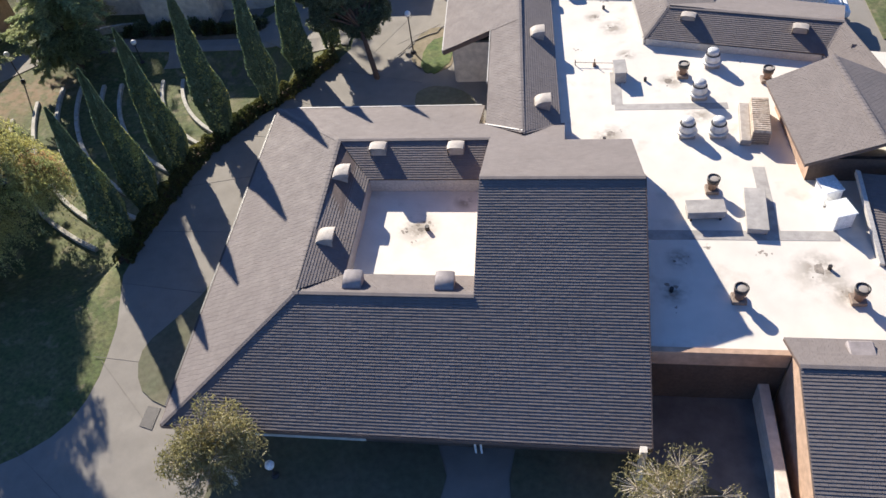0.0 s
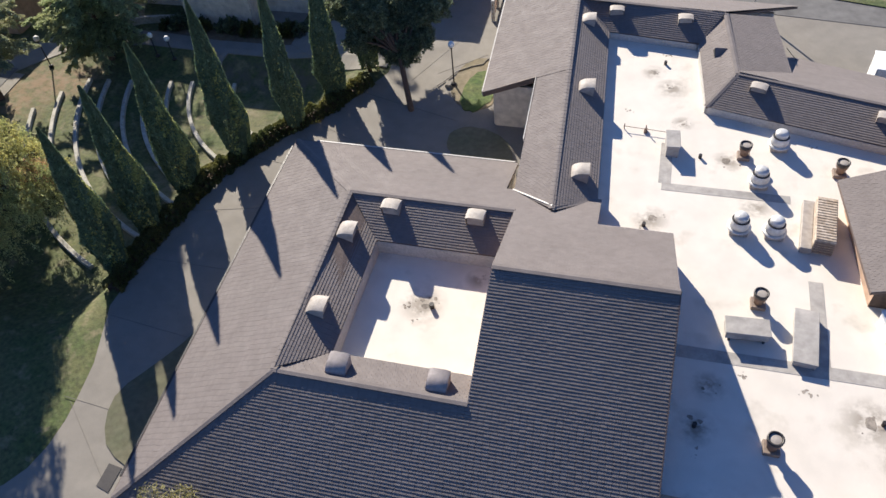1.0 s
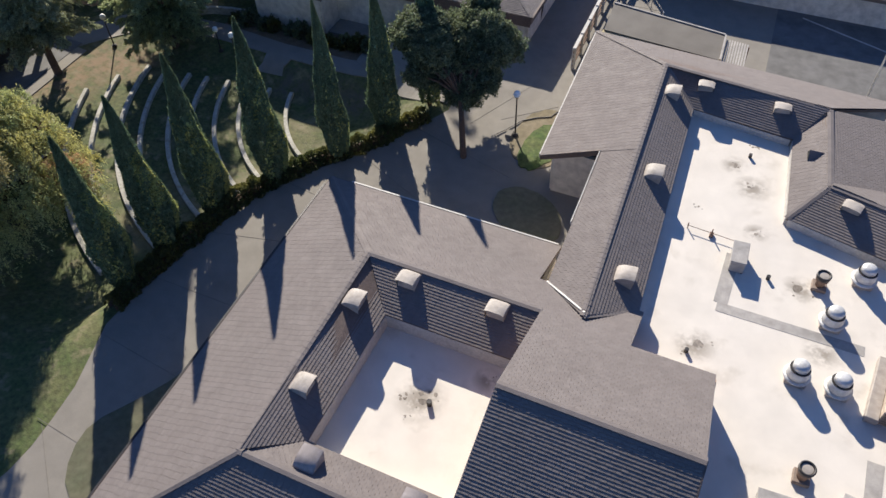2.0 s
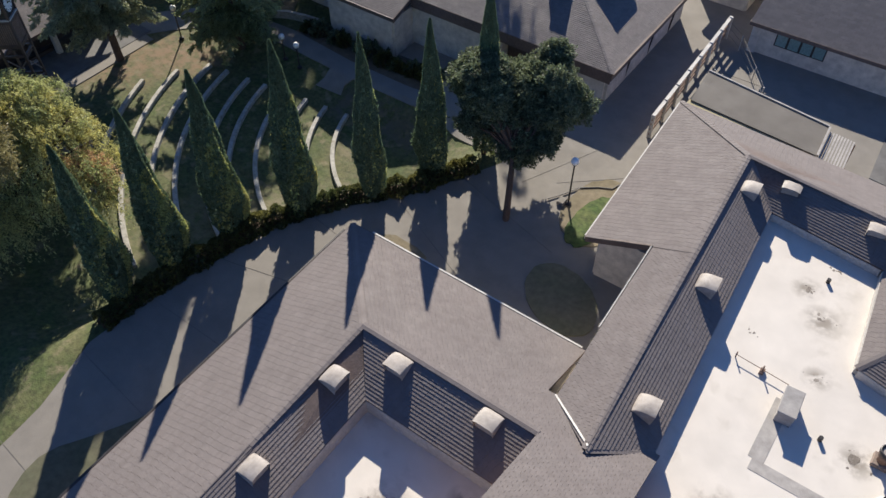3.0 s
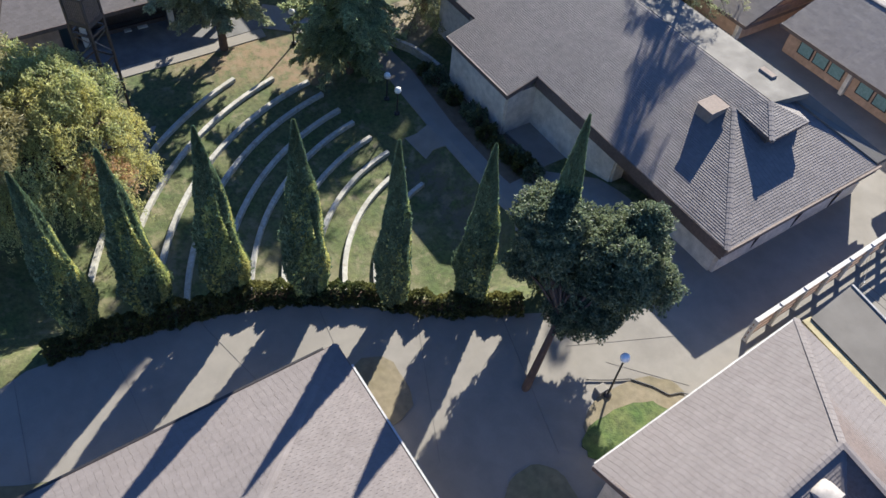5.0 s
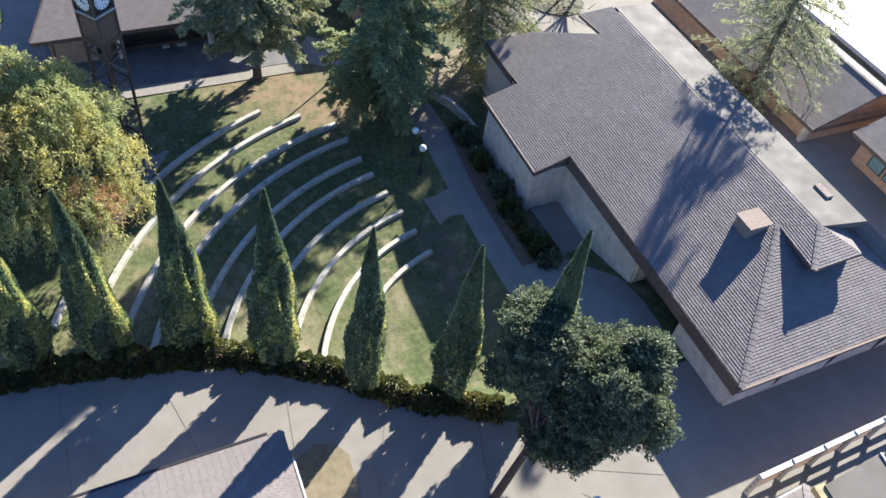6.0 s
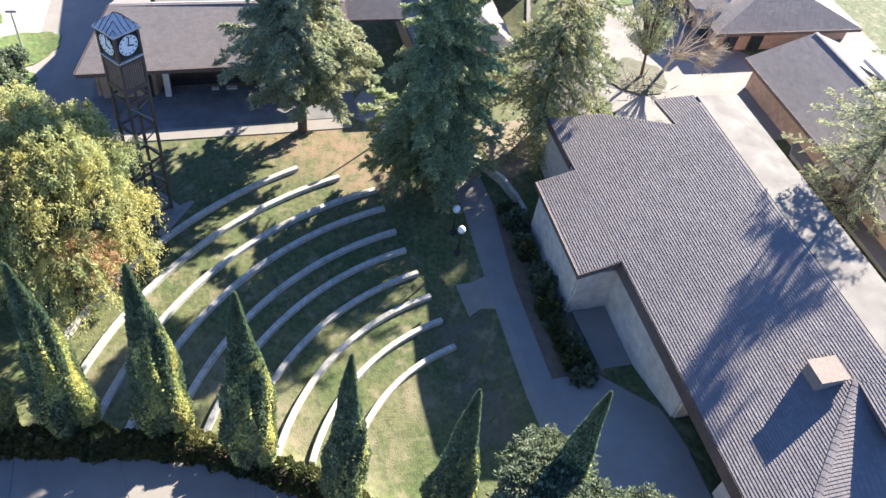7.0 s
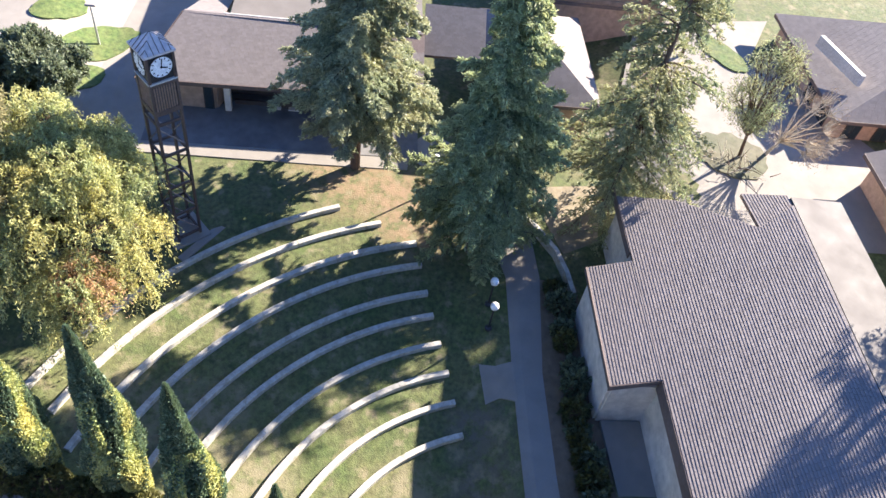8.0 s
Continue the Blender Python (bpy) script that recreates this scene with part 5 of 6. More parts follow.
conifer("pine_tree", -34.6, 79.4, 18, 6.6, REDWOOD_LEAF, 44, "tall open pine behind the hall", start=0.06, gap=0.78, sprays=4, tuft=15, sag=0.2)

BARE = [(dx + 2.0, dy + 0.3, z, r) for dx, dy, z, r in clump_set(12, 26, 2.6, 2.6, 2.6, 6.6, 0.5, 0.9)]
crown_tree("yard_tree", -50.9, 74.2, -0.6, 1.6, BARE, DRY_NEEDLE, 0.13, 170, 51, "pale half-bare tree with grey limbs in the far yard", bark=PALE_BARK, trunk_r=0.14, droop=0.6, lean=(0.7, 0.1), twigs=16)
LEANING = [(dx + 0.6, dy - 1.4, z, r) for dx, dy, z, r in clump_set(13, 44, 1.9, 2.2, 3.4, 9.6, 0.4, 0.8)]
crown_tree("yard_tree", -50.2, 72.2, -0.6, 2.2, LEANING, PINE_LEAF, 0.18, 380, 52, "olive-green leaning tree on the earth island", trunk_r=0.14, droop=0.7, lean=(0.4, -0.6), twigs=8)
SMALL = [(dx + 2.2, dy - 1.2, z, r) for dx, dy, z, r in clump_set(14, 14, 1.3, 1.4, 4.0, 6.6, 0.5, 0.9)]
crown_tree("yard_tree", -62.0, 71.0, -0.6, 3.0, SMALL, OAK_LEAF, 0.3, 800, 53, "small bright green tree in the far yard", trunk_r=0.16, lean=(1.0, -0.5))
crown_tree("round_tree", -49.6, 27.0, -1.8, 2.4, clump_set(15, 40, 2.9, 3.3, 2.0, 5.6, 0.5, 1.0), OAK_LEAF, 0.26, 1300, 54, "dense dark green tree behind the yellow-green one", trunk_r=0.26)

# Tree added beyond the view to throw leafy shadow on lawn and walk.
crown_tree("shadow_tree", -35.7, 28.0, 0.0, 3.4, clump_set(16, 54, 3.3, 4.0, 3.6, 12.6, 0.8, 1.4), PALE_LEAF, 0.22, 1500, 55, "broad leafy tree added out of view to shade the west lawn", trunk_r=0.34, droop=0.4)


# ---- the clock tower ----
def clock_tower():
    cx, cy, yaw, hw, z0 = -41.4, 36.9, 39.0, 0.64, -2.0
    t = thing("clock_tower", (cx, cy, z0), "brown steel clock tower with louvred box and pale metal roof", "clock tower")
    t.rotation_euler = (0, 0, radians(yaw))
    part("plinth", boxed(-1.1, -1.1, -0.3, 1.1, 1.1, 0.35, bevel=0.04), CONCRETE, t, "square concrete plinth")
    top, mid, rc = 12.55, 11.8, 0.53
    for sx in (-1, 1):
        for sy in (-1, 1):
            part("leg", boxed(sx * hw - 0.065, sy * hw - 0.065, 0.3, sx * hw + 0.065, sy * hw + 0.065, top), BROWN_STEEL, t)
    for z in (0.6, 2.4, 4.4, 6.6, 8.6):
        for s in (-1, 1):
            part("beam", boxed(-hw + 0.08, s * hw - 0.05, z - 0.07, hw - 0.08, s * hw + 0.05, z + 0.07), BROWN_STEEL, t)
            part("beam", boxed(s * hw - 0.05, -hw + 0.08, z - 0.07, s * hw + 0.05, hw - 0.08, z + 0.07), BROWN_STEEL, t)
    for z, z2 in ((0.7, 2.3), (2.5, 4.3), (4.7, 6.3), (6.9, 8.4)):
        for s in (-1, 1):
            part("brace", bar(bmesh.new(), (-hw, s * hw, z), (hw, s * hw, z2), 0.06, 0.06), PALE_STEEL, t)
            part("brace", bar(bmesh.new(), (s * hw, hw, z), (s * hw, -hw, z2), 0.06, 0.06), PALE_STEEL, t)
    part("landing", boxed(-hw - 0.05, -hw - 0.05, 9.15, hw + 0.05, hw + 0.05, 9.27), BROWN_STEEL, t)
    part("drum", lathe(bmesh.new(), [(0.3, 8.8), (0.34, 8.85), (0.34, 9.12), (0.3, 9.15)], 20), DARK_METAL, t, "round dark drum under the louvred box")
    for side in range(4):
        m = Matrix.Rotation(side * math.pi / 2, 4, "Z")
        part("louvre_backing", boxed(hw - 0.06, -hw + 0.09, 9.3, hw - 0.02, hw - 0.09, 11.0, m), DARK_METAL, t)
        for i in range(9):
            y = -hw + 0.15 + i * (2 * hw - 0.3) / 8
            part("louvre_slat", boxed(hw - 0.02, y - 0.03, 9.42, hw + 0.03, y + 0.03, 10.75, m), RUST, t)
        part("louvre_rail", boxed(hw - 0.02, -hw, 10.8, hw + 0.06, hw, 10.95, m), BROWN_STEEL, t)
        part("clock_sill", boxed(hw - 0.02, -hw - 0.04, 10.97, hw + 0.09, hw + 0.04, 11.05, m), GUTTER, t, "pale metal sill under the clock")
        part("louvre_rail", boxed(hw - 0.02, -hw, 9.28, hw + 0.06, hw, 9.42, m), BROWN_STEEL, t)
        panel = part("clock_panel", boxed(hw - 0.1, -hw + 0.08, 11.06, hw, hw - 0.08, top - 0.05, m), DARK_METAL, t)
        face = part("clock_face", tube(bmesh.new(), m @ Vector((hw, 0, mid)), m @ Vector((hw + 0.05, 0, mid)), rc, rc, 40), WHITE, t, "round white clock face with black marks")
        part("clock_rim", lathe_ring(m, hw, mid, rc, rc + 0.04), DARK_METAL, t)
        for hr in range(12):
            a = hr * math.pi / 6
            part("hour_mark", boxed(hw + 0.05, -0.022, 0.39, hw + 0.062, 0.022, 0.48, m @ Matrix.Translation((0, 0, mid)) @ Matrix.Rotation(a, 4, "X")), BLACK, face)
        for a, l, w in ((110, 0.30, 0.034), (10, 0.44, 0.024)):
            part("clock_pointer", boxed(hw + 0.064, -w, -0.06, hw + 0.075, w, l, m @ Matrix.Translation((0, 0, mid)) @ Matrix.Rotation(radians(-a), 4, "X")), BLACK, face)
    bm = bmesh.new()
    e = hw + 0.13
    apex = bm.verts.new((0, 0, top + 0.7))
    ring = [bm.verts.new((sx * e, sy * e, top)) for sx, sy in ((-1, -1), (1, -1), (1, 1), (-1, 1))]
    low = [bm.verts.new((v.co.x, v.co.y, top - 0.1)) for v in ring]
    for i in range(4):
        bm.faces.new((ring[i], ring[(i + 1) % 4], apex))
        bm.faces.new((low[i], low[(i + 1) % 4], ring[(i + 1) % 4], ring[i]))
    bm.faces.new(low[::-1])
    part("cap_roof", bm, CAP_PAINT, t, "pale pyramid roof of ribbed metal")
    for side in range(4):
        m = Matrix.Rotation(side * math.pi / 2, 4, "Z")
        for i in range(-2, 3):
            y = i * 0.27
            k = abs(y) / e
            part("roof_rib", bar(bmesh.new(), m @ Vector((e, y, top + 0.02)), m @ Vector((e * k, y, top + 0.02 + 0.7 * (1 - k))), 0.022, 0.022), BROWN_STEEL, t)


def lathe_ring(m, x, z, r0, r1, n=40):
    bm = bmesh.new()
    rings = []
    for r, d in ((r0, 0.0), (r0, 0.08), (r1, 0.08), (r1, 0.0)):
        rings.append([bm.verts.new(m @ Vector((x + d, r * math.cos(2 * math.pi * i / n), z + r * math.sin(2 * math.pi * i / n)))) for i in range(n)])
    for p, q in zip(rings, rings[1:]):
        for i in range(n):
            bm.faces.new((p[i], p[(i + 1) % n], q[(i + 1) % n], q[i]))
    return bm


clock_tower()
part("kerb_slab", slab([(-42.0, 38.6, -1.72), (-39.4, 36.9, -1.72), (-39.1, 37.3, -1.72), (-41.8, 39.1, -1.72)], 0.4), CONCRETE)
tagged(bpy.data.objects["kerb_slab"], "low concrete kerb beside the clock tower", "kerb")


# ---- lamps ----
def globe_lamp(x, y, h, label="dark pole lamp with a white globe"):
    z = height(x, y) + 0.02
    t = thing("globe_lamp", (x, y, z), label, "street lamp", "globe lamps")
    part("base", lathe(bmesh.new(), [(0.2, 0), (0.2, 0.12), (0.09, 0.2)], 14), DARK_METAL, t)
    part("pole", tube(bmesh.new(), (0, 0, 0.1), (0, 0, h - 0.3), 0.06, 0.045, 12), DARK_METAL, t)
    part("collar", lathe(bmesh.new(), [(0.05, h - 0.36), (0.13, h - 0.3), (0.13, h - 0.24), (0.06, h - 0.22)], 14), DARK_METAL, t)
    part("globe", lathe(bmesh.new(), [(0.08, h - 0.27), (0.19, h - 0.2), (0.24, h - 0.05), (0.2, h + 0.1), (0.11, h + 0.18), (0.001, h + 0.2)], 18), GLOBE, t, smooth=True)


globe_lamp(-10.7, 51.0, 3.5, "dark pole lamp with a pale head on a concrete footing")
part("lamp_footing", boxed(-11.3, 50.6, 0, -10.85, 51.2, 0.25, bevel=0.03), CONCRETE)
tagged(bpy.data.objects["lamp_footing"], "small square concrete box beside the lamp", "utility box")
globe_lamp(-36.0, 54.0, 2.1)
globe_lamp(-37.6, 54.1, 2.1)
globe_lamp(-46.0, 51.0, 2.8)
globe_lamp(-12.6, 15.1, 1.2, "low white globe lamp in the shaded front lawn")


def pole_lamp(x, y, h, arm, z=0.0):
    t = thing("arm_lamp", (x, y, z), "tall pale metal lamp pole with a curved arm", "street lamp")
    part("pole", tube(bmesh.new(), (0, 0, 0), (0, 0, h), 0.09, 0.06, 12), GALV, t)
    bm = bmesh.new()
    prev = Vector((0, 0, h))
    for i in range(1, 6):
        q = Vector((arm[0] * i / 5, arm[1] * i / 5, h + 0.4 * math.sin(i / 5 * math.pi * 0.6)))
        tube(bm, prev, q, 0.045, None, 8)
        prev = q
    part("arm", bm, GALV, t)
    part("head", boxed(prev.x - 0.15, prev.y - 0.35, prev.z - 0.1, prev.x + 0.15, prev.y + 0.35, prev.z + 0.06, bevel=0.04), VENT, t)


pole_lamp(10.2, 63.0, 6.5, (1.4, 0.8))
pole_lamp(-57.4, 28.4, 3.2, (0.2, 0.1), -1.65)
patch("painted_line", [(5.0, 72.4), (30.0, 62.6), (30.0, 62.75), (5.0, 72.55)], 0.075, 0.05, GUTTER, "white painted kerb line on the car park", "road marking")
patch("painted_line", [(5.0, 76.4), (30.0, 66.6), (30.0, 66.75), (5.0, 76.55)], 0.075, 0.05, GUTTER, "white painted kerb line on the car park", "road marking")


# ---- other buildings round about ----
def window(parent, x, y, z, yaw, w, h, panes=2, frame_mat=None, glass=None):
    m = Matrix.Translation((x, y, z)) @ Matrix.Rotation(yaw, 4, "Z")
    fr = part("window", boxed(-w / 2 - 0.06, -0.06, -0.06, w / 2 + 0.06, 0.0, h + 0.06, m), frame_mat or DARK_METAL, parent)
    for i in range(panes):
        a = -w / 2 + w * i / panes
        part("pane", boxed(a + 0.03, -0.075, 0.02, a + w / panes - 0.03, -0.062, h - 0.02, m), glass or GLASS, fr)
    return fr


def house(name, x0, y0, x1, y1, base, eave, rise, axis, wall, label, inset=0.7, hip=0.0, course=0.24):
    """A house with a gabled or hipped roof whose ridge runs along axis."""
    t = thing(name, (0, 0, 0), label, "building")
    cx, cy = (x0 + x1) / 2, (y0 + y1) / 2
    zr = eave + rise
    if axis == "x":
        a, b = (x0 + hip, cy, zr), (x1 - hip, cy, zr)
        roof_plane(t, [(x0, y0, eave), (x1, y0, eave), b, a], course=course, width=0.5, mat=OLD_SHINGLE)
        roof_plane(t, [(x1, y1, eave), (x0, y1, eave), a, b], course=course, width=0.5, mat=OLD_SHINGLE)
        if hip:
            roof_plane(t, [(x0, y1, eave), (x0, y0, eave), a], course=course, width=0.5, mat=OLD_SHINGLE)
            roof_plane(t, [(x1, y0, eave), (x1, y1, eave), b], course=course, width=0.5, mat=OLD_SHINGLE)
    else:
        a, b = (cx, y0 + hip, zr), (cx, y1 - hip, zr)
        roof_plane(t, [(x1, y0, eave), (x1, y1, eave), b, a], course=course, width=0.5, mat=OLD_SHINGLE)
        roof_plane(t, [(x0, y1, eave), (x0, y0, eave), a, b], course=course, width=0.5, mat=OLD_SHINGLE)
        if hip:
            roof_plane(t, [(x0, y0, eave), (x1, y0, eave), a], course=course, width=0.5, mat=OLD_SHINGLE)
            roof_plane(t, [(x1, y1, eave), (x0, y1, eave), b], course=course, width=0.5, mat=OLD_SHINGLE)
    ridge_cap(t, a, b)
    i = inset
    for p, q in (((x0 + i, y0 + i), (x1 - i, y0 + i)), ((x1 - i, y0 + i), (x1 - i, y1 - i)), ((x1 - i, y1 - i), (x0 + i, y1 - i)), ((x0 + i, y1 - i), (x0 + i, y0 + i))):
        wall_strip(t, [p, q], base, eave + 0.05, wall)
    if not hip:
        if axis == "x":
            for x in (x0 + i, x1 - i - 0.2):
                gable(x, [(y0 + i, eave), (y1 - i, eave), (cy, zr - 0.25)], 0.2, wall, t)
        else:
            for y in (y0 + i, y1 - i - 0.2):
                end = [(x0 + i, eave), (x1 - i, eave), (cx, zr - 0.25)]
                bm = bmesh.new()
                near, far = [[bm.verts.new((gx, gy, gz)) for gx, gz in end] for gy in (y, y + 0.2)]
                bm.faces.new(near)
                bm.faces.new(far[::-1])
                for j in range(3):
                    bm.faces.new((near[j], far[j], far[(j + 1) % 3], near[(j + 1) % 3]))
                part("gable_wall", bm, wall, t)
    part("fascia", boxed(x0, y0 - 0.05, eave - 0.28, x1, y0, eave), FASCIA, t)
    part("fascia", boxed(x0, y1, eave - 0.28, x1, y1 + 0.05, eave), FASCIA, t)
    part("fascia", boxed(x1, y0, eave - 0.28, x1 + 0.05, y1, eave), FASCIA, t)
    part("fascia", boxed(x0 - 0.05, y0, eave - 0.28, x0, y1, eave), FASCIA, t)
    return t


# the long building behind the tower, with its deep porch
long_b = thing("long_building", (0, 0, 0), "long low building with brown shingle roof and a deep shaded porch", "building")
roof_plane(long_b, [(-51.3, 32.5, 0.95), (-51.7, 50.3, 0.95), (-56.3, 50.3, 2.75), (-56.3, 34.7, 2.75)], mat=OLD_SHINGLE)
roof_plane(long_b, [(-62.0, 37.2, 0.95), (-62.0, 35.6, 0.95), (-56.3, 34.7, 2.75), (-56.3, 37.2, 2.75)], mat=OLD_SHINGLE)
roof_plane(long_b, [(-55.4, 50.3, 1.7), (-55.4, 54.5, 1.7), (-58.6, 54.5, 3.6), (-58.6, 50.3, 3.6)], mat=OLD_SHINGLE)
part("flat_roof", boxed(-70, 37.5, 2.1, -56.35, 50.2, 2.5), PALE_ROOF, long_b, "white flat roof behind the ridge")
part("parapet", boxed(-56.42, 37.2, 2.5, -56.32, 50.3, 2.82), GUTTER, long_b)
ridge_cap(long_b, (-56.3, 34.7, 2.75), (-56.3, 50.3, 2.75))
part("rake_board", bar(bmesh.new(), (-51.3, 32.42, 0.9), (-56.3, 34.62, 2.7), 0.05, 0.2), FASCIA, long_b)
part("fascia", slab([(-51.22, 32.5, 0.95), (-51.62, 50.3, 0.95), (-51.7, 50.3, 0.95), (-51.3, 32.5, 0.95)], 0.3), FASCIA, long_b)
wall_strip(long_b, [(-53.9, 37.6), (-53.9, 50.2)], -2.3, 1.5, BROWN_SHADE_WALL)
wall_strip(long_b, [(-52.2, 33.7), (-52.2, 37.0)], -2.3, 0.95, BRICK_WALL)
wall_strip(long_b, [(-52.2, 37.0), (-53.9, 37.6)], -2.3, 0.95, BRICK_WALL)
wall_strip(long_b, [(-61.6, 36.4), (-56.3, 35.4)], -2.3, 0.9, BRICK_WALL)
part("gable_wall", slab([(-52.3, 33.4, 1.1), (-52.3, 33.6, 1.1), (-56.3, 35.4, 2.5), (-56.3, 35.2, 2.5)], 4.6), BRICK_WALL, long_b)
window(long_b, -52.06, 36.6, -1.6, radians(90), 0.5, 2.0, 1)
for y in (37.8, 44.0, 49.4):
    part("column", boxed(-52.3, y - 0.2, -2.2, -51.9, y + 0.2, 0.9, bevel=0.02), STUCCO, long_b, "cream porch column")
part("porch_wall", boxed(-52.9, 38.1, -2.2, -52.7, 43.8, -1.3), BROWN_SHADE_WALL, long_b)
for y, w in ((40.6, 0.5), (41.6, 0.7)):
    part("porch_seat", boxed(-52.9, y, -1.9, -52.4, y + w, -1.5), STUCCO, long_b)

pavilion = house("pavilion", -62, 54.6, -51.3, 62.0, -2.2, 1.6, 2.2, "x", BRICK_WALL, "hipped brown roof pavilion among the tall trees", hip=3.7)
back_house = house("far_house", -76, 58, -63.5, 70, -2.2, 2.0, 2.2, "x", BRICK_WALL, "red-brown walled house behind the pavilion", hip=0.0)
yard_house = house("yard_house", -66, 79.2, -52.6, 93, -0.9, 1.4, 2.4, "x", BRICK_WALL, "tan brick house with grey shingle roof on the far yard", hip=4.0)
part("ridge_flashing", slab([(-60.2, 79.9, 3.3), (-55.4, 81.2, 3.3), (-55.4, 81.5, 3.3), (-60.2, 80.2, 3.3)], 0.9), GUTTER, yard_house, "white parapet flashing")
for x in (-55, -57.5):
    window(yard_house, x, 79.75, -0.5, 0, 1.2, 1.3, 2)
for y in (81.2, 83.6):
    window(yard_house, -53.15, y, -0.5, radians(90), 1.1, 1.2, 2)
west_house = house("far_house", -78, 6, -62.5, 24.5, -2.0, 1.8, 2.2, "y", STUCCO, "cream walled house with pale roof beyond the yard", hip=0.0)

rooms = house("classroom_block", -48.9, 79.6, -28.6, 90.0, -0.9, 1.7, 2.0, "x", BRICK_WALL, "tan classroom block with grey shingle roof behind the hall", hip=0.0)
for x in (-43.5, -42.4, -41.3, -40.2, -31.6, -30.6):
    part("notice_panel", boxed(x, 80.18, 0.2, x + 0.75, 80.2, 1.3), STUCCO, rooms, "pale panel on the wall")
part("end_wall", boxed(-29.5, 79.8, -0.8, -29.2, 84.0, 1.6), STUCCO, rooms, "cream end wall")
part("flat_roof", boxed(-46, 87.4, 3.0, -29, 96, 3.3), MEMBRANE, rooms, "white flat roof")
rooms_e = house("classroom_block", -27.2, 81.7, -12.0, 93, -0.2, 2.2, 2.0, "x", BRICK_WALL, "classroom block with windows toned as if reflecting sky, behind the hall", hip=0.0)
for x in (-24.8, -23.4, -22.0, -19.5, -18.1):
    window(rooms_e, x, 82.28, 0.7, 0, 1.1, 1.0, 1, glass=SKY_GLASS)
part("buttress", boxed(-21.0, 81.9, 0, -20.7, 82.4, 2.0), STUCCO, rooms_e)
north = house("north_block", -8.2, 72.6, 14.0, 84.0, 0, 2.6, 2.4, "x", STUCCO, "cream classroom block with a strip of windows and shingle roof", hip=0.0)
for x in (-5.8, -4.9, -4.0, -3.1):
    window(north, x, 73.18, 1.1, 0, 0.8, 0.9, 1, glass=SKY_GLASS)
part("end_pier", boxed(-8.0, 73.0, 0, -7.4, 73.4, 2.5), STUCCO, north)
link_b = house("north_block", -14.5, 77.5, -9.4, 90, 0, 2.6, 1.6, "y", STUCCO, "small cream block beside the classroom yard", hip=0.0)

cable = thing("overhead_cable", (0, 0, 0), "thin black cable from the roof corner to the car park", "cable")
cable_st = Sticks()
for i in range(10):
    p, q = [Vector((11.2 + 4.4 * f, 51.9 + 2.8 * f, 4.5 - 4.45 * f - 0.5 * math.sin(math.pi * f))) for f in (i / 10, (i + 1) / 10)]
    cable_st.add(p, q, 0.02, None, 5)
raw("wire", cable_st.verts, cable_st.faces, BLACK, cable)
ledge = thing("cream_ledge", (0, 0, 0), "cream-yellow painted parapet between the wing and the covered way", "parapet")
part("wall", slab([(-8.15, 61.15, 2.4), (-0.6, 60.4, 2.4), (-0.55, 60.95, 2.4), (-8.1, 61.75, 2.4)], 2.4), LEDGE, ledge)
patch("notch_paving", [(-30.3, 59.2), (-22.5, 59.6), (-22.5, 61.3), (-30.3, 61.3)], -1.55, 0.6, CONCRETE, "shaded concrete strip in the angle of the hall", "pavement")

# a wire fence round the small yard
wire = thing("wire_fence", (0, 0, 0), "light wire fence around a small sunny yard", "fence")
YARD = [(-10.2, 74.2), (-8.4, 72.6), (-6.2, 69.4), (-4.9, 67.4), (-8.4, 67.4), (-10.0, 70.5)]
for (ax, ay), (bx, by) in zip(YARD, YARD[1:]):
    part("post", tube(bmesh.new(), (ax, ay, 0), (ax, ay, 1.3), 0.035, None, 8), GALV, wire)
    for z in (0.3, 0.8, 1.28):
        part("rail", tube(bmesh.new(), (ax, ay, z), (bx, by, z), 0.012, None, 6), DARK_METAL, wire)


# ---- shrubs, low wall and small things by the hall ----
def shrub(x, y, r, h, mat, seed, label="dark leafy shrub against the hall wall", name="shrub"):
    z = height(x, y)
    rng = np.random.default_rng(seed)
    n = int(900 * r * max(r, h))
    d = rng.normal(0, 1, (n, 3))
    d /= np.linalg.norm(d, axis=1)[:, None]
    d[:, 2] = np.abs(d[:, 2])
    k = (1 + 0.25 * np.sin(d[:, 0] * 6 + seed) * np.sin(d[:, 1] * 7)) * rng.uniform(0.5, 1, n) ** 0.4
    p = d * k[:, None] * np.array([r, r, h])
    v, f = leaf_cloud(p, d + np.array([0, 0, 0.3]), 0.22, seed, flat=0.7, aspect=0.7)
    t = thing(name, (x, y, z), label, "shrub", "shrubs by the hall")
    raw("leaves", v, f, mat, t)
    st = Sticks()
    for i in range(4):
        st.add((0, 0, -0.2), (r * 0.5 * math.cos(i * 1.6), r * 0.5 * math.sin(i * 1.6), h * 0.7), 0.04, 0.015, 5)
    raw("stems", st.verts, st.faces, BARK, t)


rs = random.Random(4)
for i in range(11):
    shrub(-38.4 + i * 1.25 + rs.uniform(-0.3, 0.3), 58.2 + rs.uniform(-0.3, 0.25), rs.uniform(0.5, 0.9), rs.uniform(0.7, 1.3), OAK_LEAF if i % 3 else HEDGE_LEAF, 200 + i)
for i in range(5):
    shrub(-28.4 + i * 0.6 - 1.4, 58.2 + rs.uniform(-0.4, 0.4), rs.uniform(0.4, 0.7), rs.uniform(0.5, 0.9), HEDGE_LEAF, 230 + i)
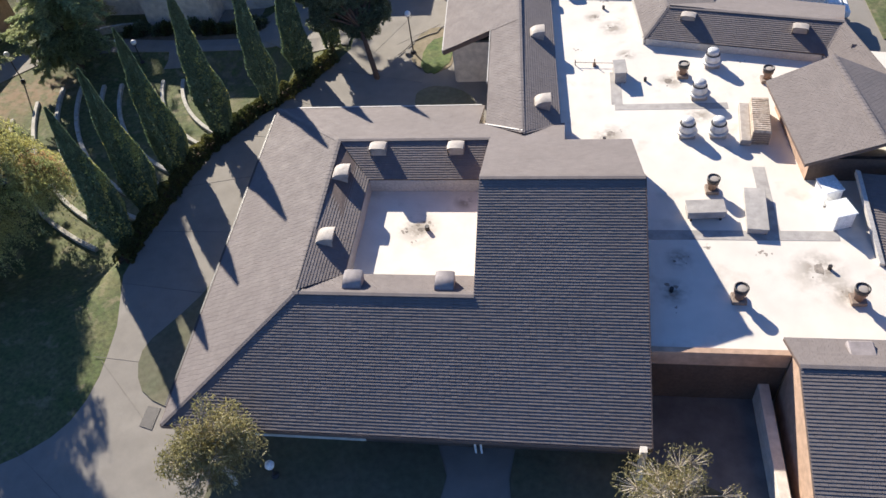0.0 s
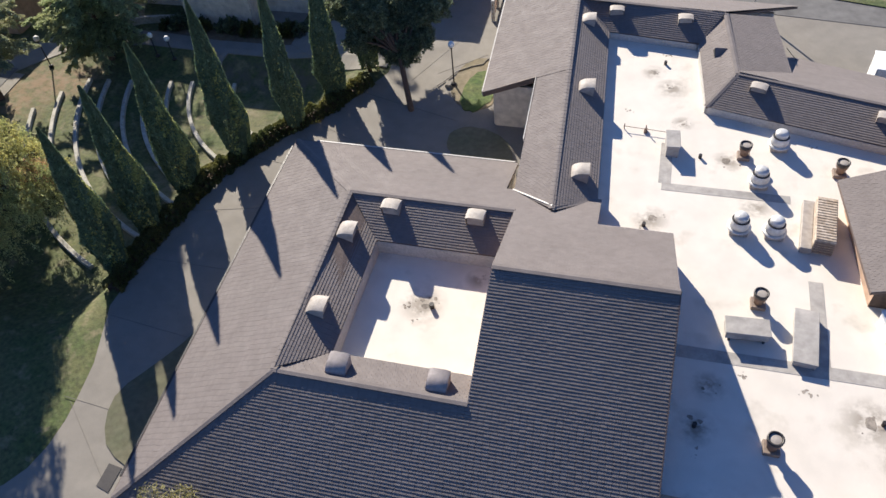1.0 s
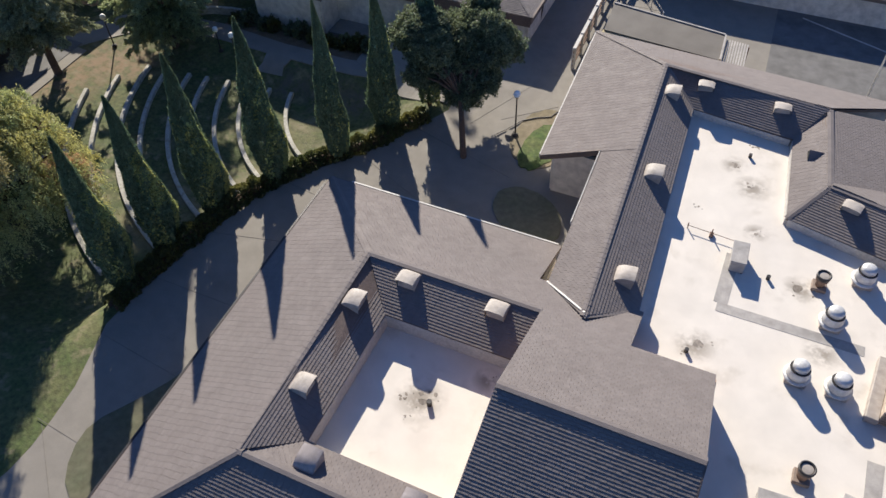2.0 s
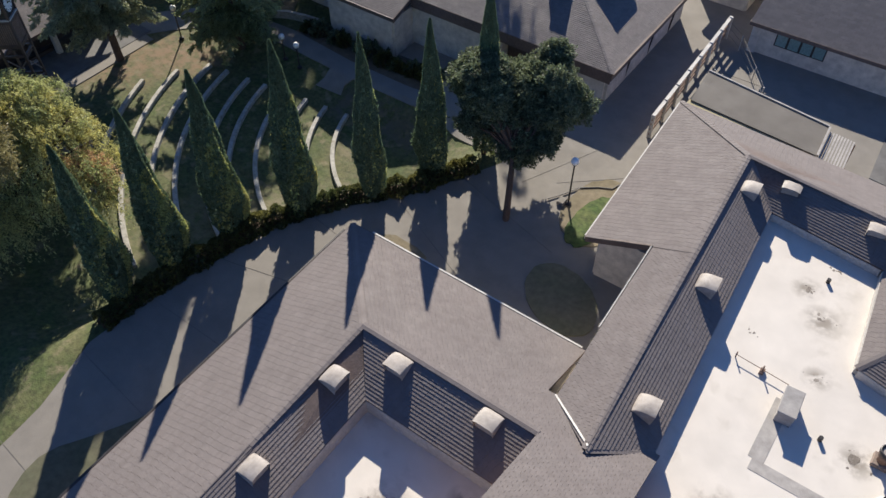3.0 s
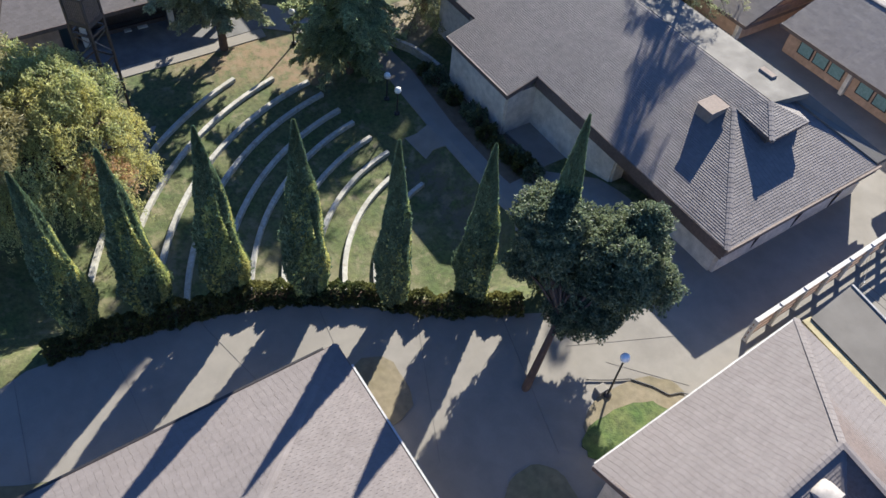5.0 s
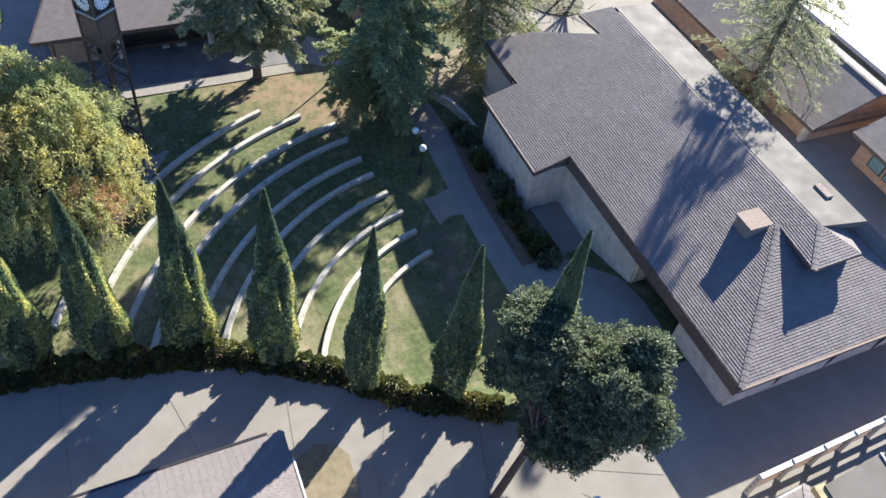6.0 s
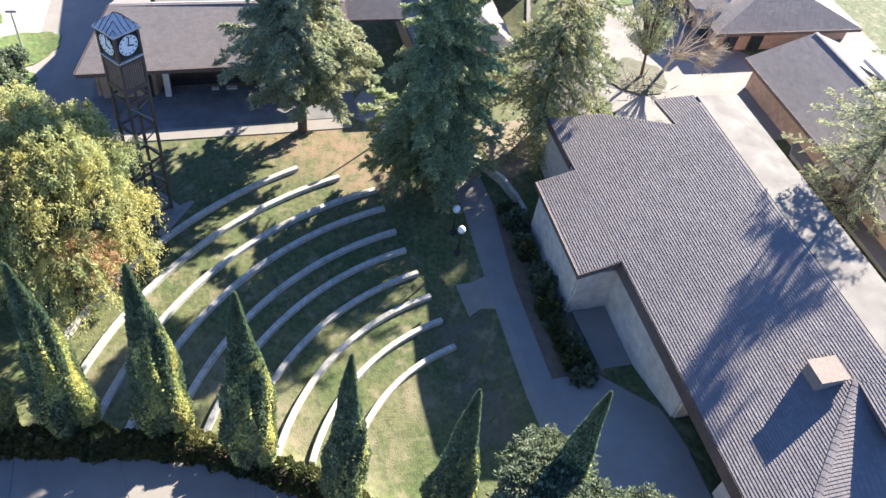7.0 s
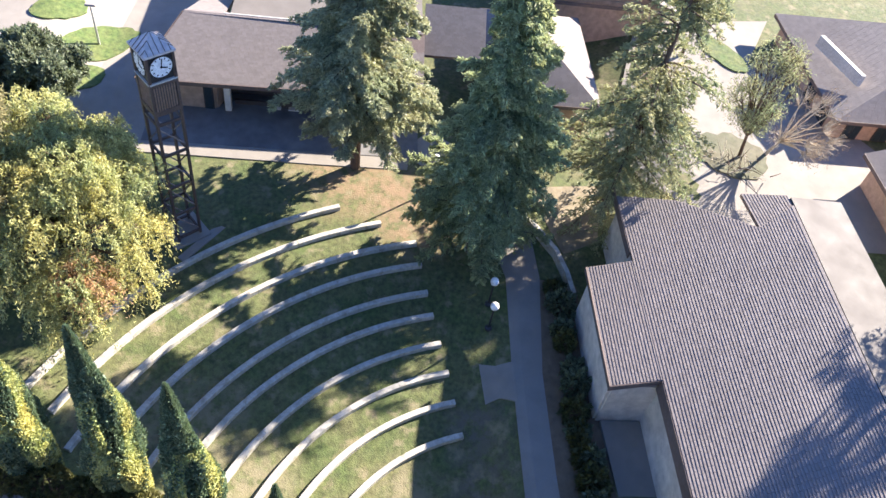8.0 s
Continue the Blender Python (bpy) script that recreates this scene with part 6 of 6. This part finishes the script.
ribbon("bed_hall", [(-23.5, 57.0), (-27, 56.4), (-33, 56.3), (-39.4, 56.9)], [(-23.5, 59.3), (-27, 59.3), (-33, 59.3), (-39.0, 59.3)], SOIL, "dark planted bed along the hall wall", "planting bed", lift=0.04)


def curved_wall():
    pts = [(-44.6, 56.2), (-43.0, 57.3), (-41.2, 58.3), (-39.6, 58.7), (-38.0, 58.9)]
    t = thing("curved_wall", (0, 0, 0), "low curved concrete wall beside the hall", "wall")
    for (ax, ay), (bx, by) in zip(pts, pts[1:]):
        part("segment", bar(bmesh.new(), (ax, ay, -1.5), (bx, by, -1.5), 0.28, 0.7), BENCH_CONCRETE, t)


curved_wall()
ribbon("bare_earth", [(-41.4, 58.9), (-43.6, 58.2), (-47, 57.6)], [(-42.6, 61.2), (-44.6, 61.6), (-47.6, 62.2)], EARTH, "bare tan earth beside the hall", "planting bed", lift=0.03)

# entrance posts under the front eave
entry = thing("entrance_posts", (-2.75, 16.9, 0.02), "pair of slim white posts at the front entrance", "post")
for dx in (-0.14, 0.14):
    part("post", boxed(dx - 0.05, -0.05, 0, dx + 0.05, 0.05, 1.6, bevel=0.01), WHITE, entry)
part("roof_post", boxed(4.6, 15.9, 0, 4.9, 16.2, 2.8), STUCCO, main, "cream post")

edging = thing("bed_edging", (0, 0, 0), "dark curved edging round the small lawn", "edging")
EP = [(-11.9, 50.6), (-11.3, 51.6), (-10.8, 52.6), (-9.9, 53.3), (-9.1, 53.7), (-8.9, 54.3), (-8.5, 54.7)]
for (ax, ay), (bx, by) in zip(EP, EP[1:]):
    part("strip", bar(bmesh.new(), (ax, ay, 0.09), (bx, by, 0.09), 0.04, 0.06), DARK_METAL, edging)


def brush_pile():
    """Low tangle of cut limbs on the earth island."""
    rng = random.Random(61)
    t = thing("brush_pile", (-49.2, 71.2, -0.42), "low tangle of dry grey limbs on the earth island", "brush")
    for _ in range(46):
        x, y, a = rng.gauss(0, 0.7), rng.gauss(0, 0.95), rng.uniform(0, 6.28)
        l = rng.uniform(0.3, 1.1)
        part("limb", tube(bmesh.new(), (x, y, rng.uniform(0.02, 0.3)), (x + l * math.cos(a), y + l * math.sin(a), rng.uniform(0.1, 1.0)), 0.035, 0.01, 6), PALE_BARK if rng.random() < 0.5 else BARK, t)


brush_pile()

ribbon("walk_apron", [(-26.2, 56.6), (-24.0, 55.2), (-21.0, 53.6), (-18.5, 52.6), (-16.3, 52.4)], [(-26.2, 58.9), (-23.0, 61.0), (-20.5, 61.1), (-18.0, 61.1), (-16.3, 60.5)], CONCRETE, "shaded concrete apron between the footpath and the court", "pavement", lift=0.075, cross=6)


def box_truck():
    t = thing("box_truck", (17.2, 53.0, 0.05), "white box truck parked behind the wing", "truck")
    t.rotation_euler = (0, 0, radians(-4))
    part("cargo_box", boxed(0, 0, 0.7, 2.7, 2.1, 2.6, bevel=0.05), WHITE, t)
    part("box_lid", boxed(-0.03, -0.03, 2.6, 2.73, 2.13, 2.66, bevel=0.02), WHITE, t)
    part("chassis", boxed(0.1, 0.3, 0.45, 4.2, 1.8, 0.68, bevel=0.02), DARK_METAL, t)
    part("cab", boxed(2.85, 0.1, 0.6, 4.0, 2.0, 1.9, bevel=0.15), WHITE, t)
    part("bonnet", boxed(4.0, 0.2, 0.6, 4.7, 1.9, 1.2, bevel=0.12), WHITE, t)
    part("windscreen", boxed(4.0, 0.3, 1.3, 4.03, 1.8, 1.8), GLASS, t)
    for x in (0.7, 3.9):
        for y in (0.05, 1.85):
            w = part("wheel", tube(bmesh.new(), (x, y, 0.36), (x, y + 0.22, 0.36), 0.36, None, 20), BLACK, t)
            part("rim", tube(bmesh.new(), (x, y - 0.01, 0.36), (x, y + 0.23, 0.36), 0.2, None, 16), GALV, w)


box_truck()
